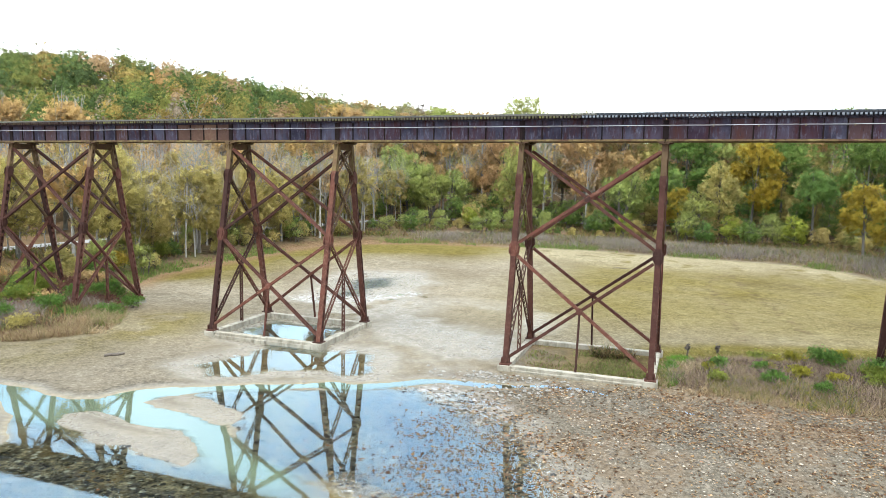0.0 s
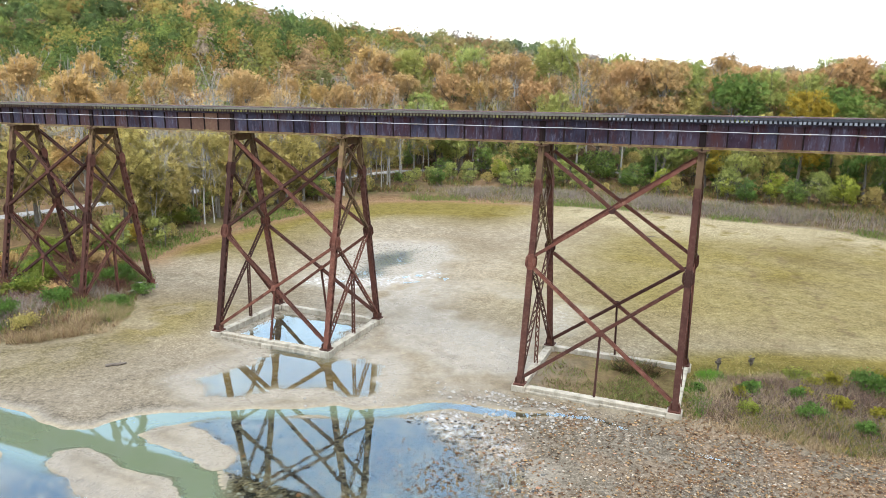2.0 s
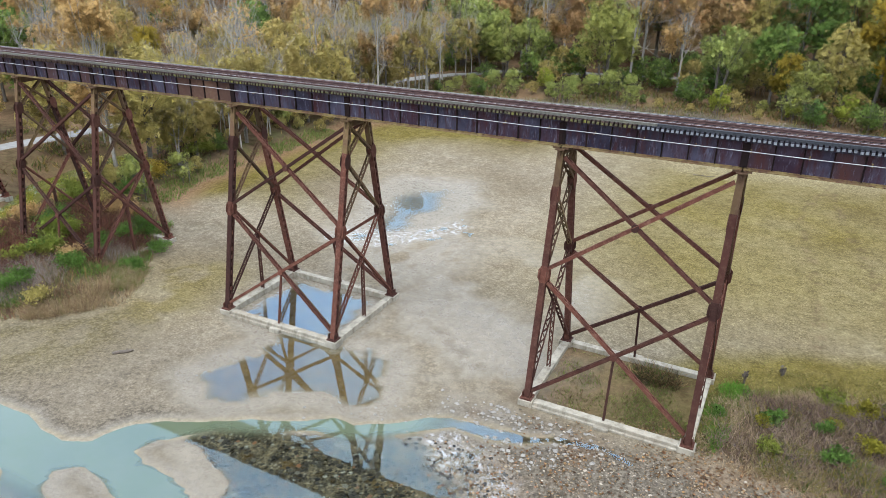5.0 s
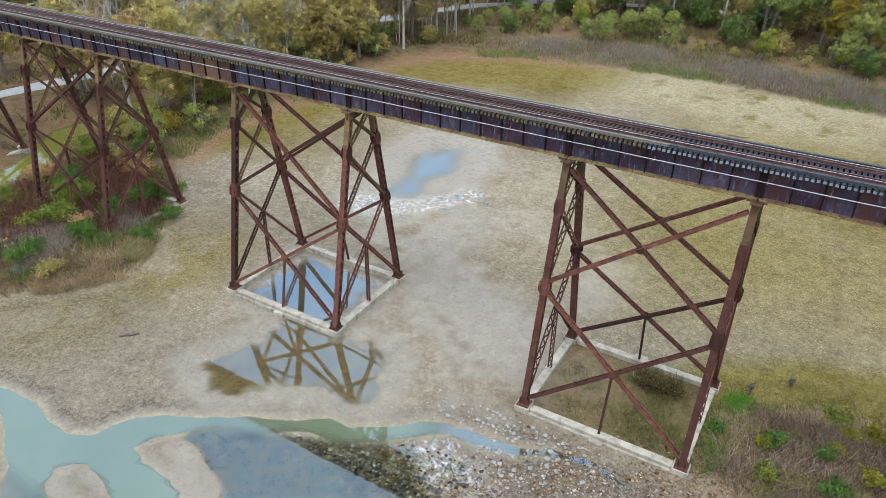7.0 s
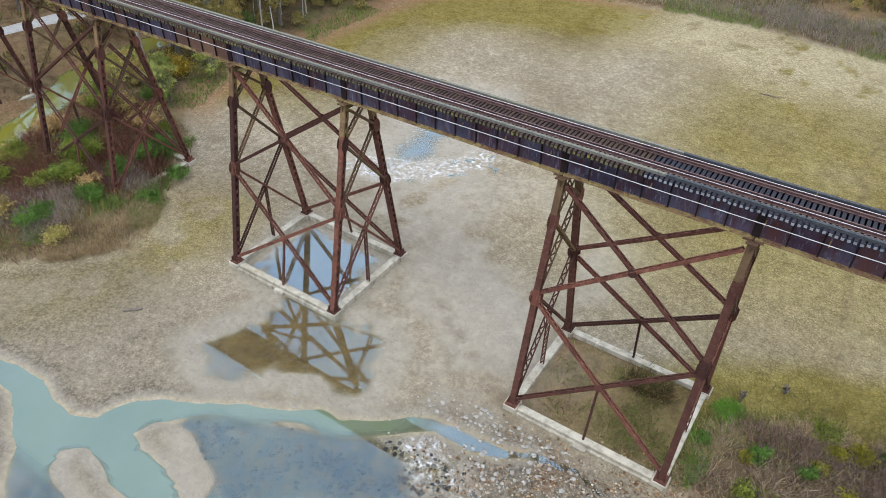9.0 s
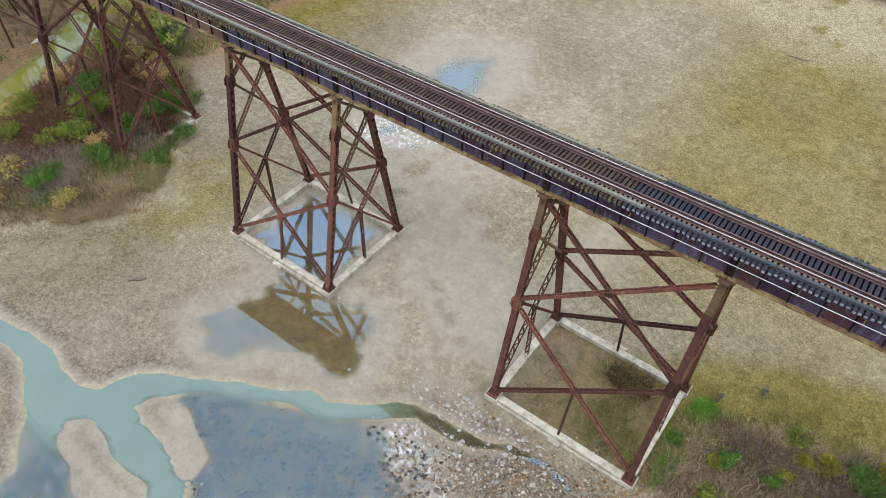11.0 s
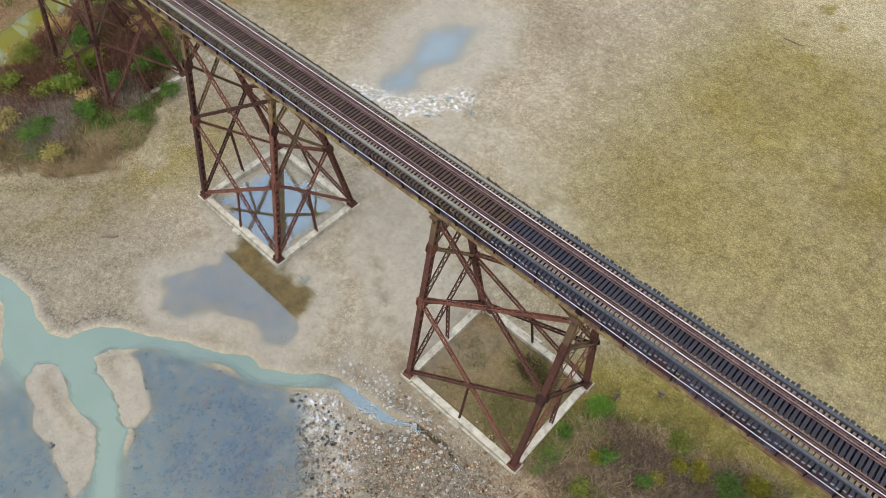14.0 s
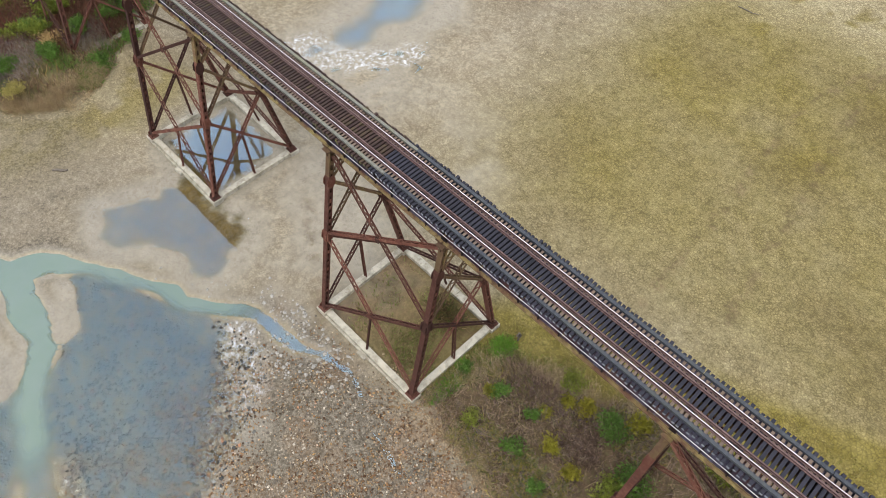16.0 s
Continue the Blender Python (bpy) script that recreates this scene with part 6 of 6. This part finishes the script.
GREEN_L, YEL_L, OLIVE_L = "leafy green shrub among dead brush", "yellow-green shrub among dead brush", "olive shrub in the dry grass"
for k, (x, y, h, w, mat, lab) in enumerate((
        (13.5, 0.4, 0.9, 0.65, M_SHRUB_GREEN, GREEN_L), (13.0, 0.1, 0.7, 0.5, M_SHRUB_GOLD, YEL_L), (10.5, 0.1, 0.7, 0.5, M_SHRUB_GREEN, GREEN_L),
        (16.0, 0.7, 0.8, 0.55, M_SHRUB_GREEN, GREEN_L), (16.5, 1.4, 0.6, 0.45, M_SHRUB_GOLD, YEL_L), (18.1, 3.5, 1.0, 0.8, M_SHRUB_GOLD, YEL_L), (17.2, 3.0, 0.7, 0.6, M_SHRUB_GOLD, YEL_L),
        (20.1, 3.6, 1.3, 1.2, M_SHRUB_GREEN, "dense bright green shrub among dead brush"), (21.4, 5.1, 1.1, 0.9, M_SHRUB_GOLD, YEL_L), (18.3, 0.1, 0.9, 0.75, M_SHRUB_GOLD, YEL_L),
        (19.3, -2.7, 0.8, 0.6, M_SHRUB_GREEN, GREEN_L), (20.3, -0.4, 0.8, 0.7, M_SHRUB_GOLD, YEL_L), (23.4, 1.7, 1.4, 1.3, M_SHRUB_GREEN, GREEN_L), (27, 7, 1.4, 1.4, M_SHRUB_YELLOW, YEL_L),
        (-44.5, -2.2, 2.6, 2.0, M_LEAF_LIGHT, OLIVE_L), (-47.0, -0.6, 2.4, 1.8, M_LEAF_OLIVE, OLIVE_L), (-42.4, -4.6, 2.2, 1.5, M_LEAF_OLIVE, OLIVE_L),
        (-43.6, -6.6, 1.4, 1.2, M_LEAF_LIGHT, GREEN_L), (-49.5, -5.4, 1.8, 1.6, M_LEAF_LIGHT, GREEN_L), (-35.6, -2.6, 1.0, 1.3, M_SHRUB_GREEN, GREEN_L),
        (-36.6, 1.6, 1.3, 1.1, M_SHRUB_GREEN, GREEN_L), (-40.0, -2.0, 1.8, 1.2, M_LEAF_OLIVE, OLIVE_L), (-52.5, 5.5, 2.2, 2.0, M_LEAF_OLIVE, OLIVE_L),
        (-49.0, 9.5, 2.0, 1.8, M_SHRUB_GREEN, GREEN_L), (-52.0, 14.0, 2.4, 2.2, M_LEAF_YELLOW, OLIVE_L), (-38.6, -5.4, 1.5, 1.3, M_LEAF_OLIVE, OLIVE_L), (-46.5, -8.6, 1.5, 1.4, M_LEAF_LIGHT, GREEN_L),
        (-41.0, 3.4, 1.6, 1.4, M_LEAF_OLIVE, OLIVE_L), (-45.0, 5.0, 2.0, 1.6, M_LEAF_ORANGE, "russet shrub in the dry grass"), (-50.5, -1.0, 2.2, 1.7, M_LEAF_ORANGE, "russet shrub in the dry grass"),
        (-53.0, -9.5, 1.6, 1.6, M_LEAF_LIGHT, GREEN_L), (-39.6, -9.0, 1.1, 1.2, M_LEAF_OLIVE, OLIVE_L), (13.4, -2.2, 0.7, 0.7, M_LEAF_OLIVE, OLIVE_L), (16.6, -1.8, 0.8, 0.8, M_LEAF_OLIVE, OLIVE_L),
        (22.6, 0.2, 1.1, 1.1, M_LEAF_OLIVE, OLIVE_L), (16.4, 4.6, 0.8, 0.9, M_SHRUB_YELLOW, YEL_L), (-54.0, 24.0, 2.6, 2.2, M_LEAF_OLIVE, OLIVE_L))):
    grow = 1.02 if x < -34 else 1.1
    if mat is M_LEAF_OLIVE and k % 2:
        mat, lab = M_SHRUB_GREEN, GREEN_L
    elif mat in (M_LEAF_OLIVE, M_LEAF_LIGHT):
        mat, lab = M_SHRUB_YELLOW, YEL_L
    shrub(x, y, h * grow, w * grow, int(240 + 420 * h * w), mat, lab, 100 + k)

r = np.random.default_rng(77)
for k in range(26):
    x, y = r.uniform(-57, -36), r.uniform(-15, 9)
    p = plan(x, y)
    if float(p["shore"]) < 1.4 or float(p["pond"]) < 1.2:
        continue
    size = r.uniform(0.8, 1.9)
    mat, lab = ((M_LEAF_OLIVE, OLIVE_L), (M_LEAF_ORANGE, "russet shrub in the dry grass"), (M_SHRUB_YELLOW, OLIVE_L), (M_SHRUB_GREEN, GREEN_L))[r.integers(4)]
    shrub(x, y, size, size * 0.85, int(200 + 300 * size), mat, lab, 300 + k)
log = thing("driftwood_log", "short dark driftwood log lying on the mud", "log", pose(-25.9, -11.5, float(ground_z(-25.9, -11.5)) + 0.06, 0, 0, 42))
part("stem", Geo().tube([(-0.65, 0, 0), (-0.2, 0.03, 0.03), (0.25, -0.02, 0.02), (0.65, 0.05, 0.06)], [0.10, 0.12, 0.10, 0.06], 8), M_DEADWOOD, log)
part("stub", Geo().tube([(0.2, 0, 0.05), (0.32, 0.12, 0.22)], [0.05, 0.02], 6), M_DEADWOOD, log)
stick = thing("fallen_branch", "thin fallen branch lying on the dry lake bed", "branch", pose(2.6, 49.2, float(ground_z(2.6, 49.2)) + 0.05, 0, 0, 6))
part("stem", Geo().tube([(-1.2, 0.12, 0), (-0.5, 0, 0.08), (0.4, -0.05, 0.05), (1.2, 0.1, 0.12)], [0.05, 0.05, 0.04, 0.015], 6), M_DEADWOOD, stick)
part("twig", Geo().tube([(-0.3, 0, 0.08), (-0.1, 0.35, 0.25)], [0.025, 0.008], 5), M_DEADWOOD, stick)
for x, y, h in ((13.6, 6.7, 0.45), (11.5, 4.4, 0.85)):
    s = thing("tufted_post", "dark weathered post stub topped with dead tufts", "post", pose(x, y, float(ground_z(x, y)) - 0.05), "post stubs by the mound")
    part("post", Geo().tube([(0, 0, -0.2), (0.02, 0.01, h * 0.6), (0.03, 0.0, h)], [0.07, 0.06, 0.05], 7), M_DEADWOOD, s)
    rr = np.random.default_rng(int(x * 10))
    ob = new("tuft", quad_mesh("tuft", leaf_quads(np.array((0.03, 0, h)) + rr.normal(size=(90, 3)) * (0.07, 0.07, 0.12), 0.09, rr), M_DEADWOOD))
    ob.parent = s

# ---------------------------------------------------------------- ties, last of the structure
TIE_GAP = 0.24


def tie_mesh(name, mats, ends):
    g = Geo().block(-0.077, 0.077, -1.5, 1.5, TIE_Z + 0.002, TIE_Z + 0.200)
    for s in (-1, 1):
        lo, hi = sorted((s * 0.60, s * 1.09))
        g.block(-0.068, 0.068, lo, hi, TIE_Z + 0.2005, TIE_Z + 0.214, 2)
    if ends:
        for s in (-1, 1):
            g.block(-0.068, 0.068, s * 1.503 - 0.003, s * 1.503 + 0.003, TIE_Z + 0.03, TIE_Z + 0.165, 1)
    return g.mesh(name, mats)


TIE_OLD, TIE_NEW = tie_mesh("old_tie", [M_TIE_OLD, M_TIE_MOSS, M_TIEPLATE], True), tie_mesh("new_tie", [M_TIE_NEW, M_TIE_END, M_TIEPLATE], True)
NEW_FROM = 4.1
r = np.random.default_rng(3)
rest_old, rest_new = Geo(), Geo()
for k in range(int((X1 - X0) / TIE_GAP)):
    x = X0 + 0.1 + TIE_GAP * k
    dy, turn = r.normal() * 0.035, r.normal() * 0.4
    if -37 < x < 34:
        ob = new("tie", TIE_NEW if x > NEW_FROM else TIE_OLD)
        ob.parent = track
        ob.matrix_local = pose(x, dy, 0, 0, 0, turn)
    else:
        (rest_new if x > NEW_FROM else rest_old).block(x - 0.082, x + 0.082, dy - 1.5, dy + 1.5, TIE_Z + 0.002, TIE_Z + 0.212)
for g, m in ((rest_old, M_TIE_OLD), (rest_new, M_TIE_NEW)):
    ob = part("tie_rest", g, m, track)
    ob["kind"] = "stuff"
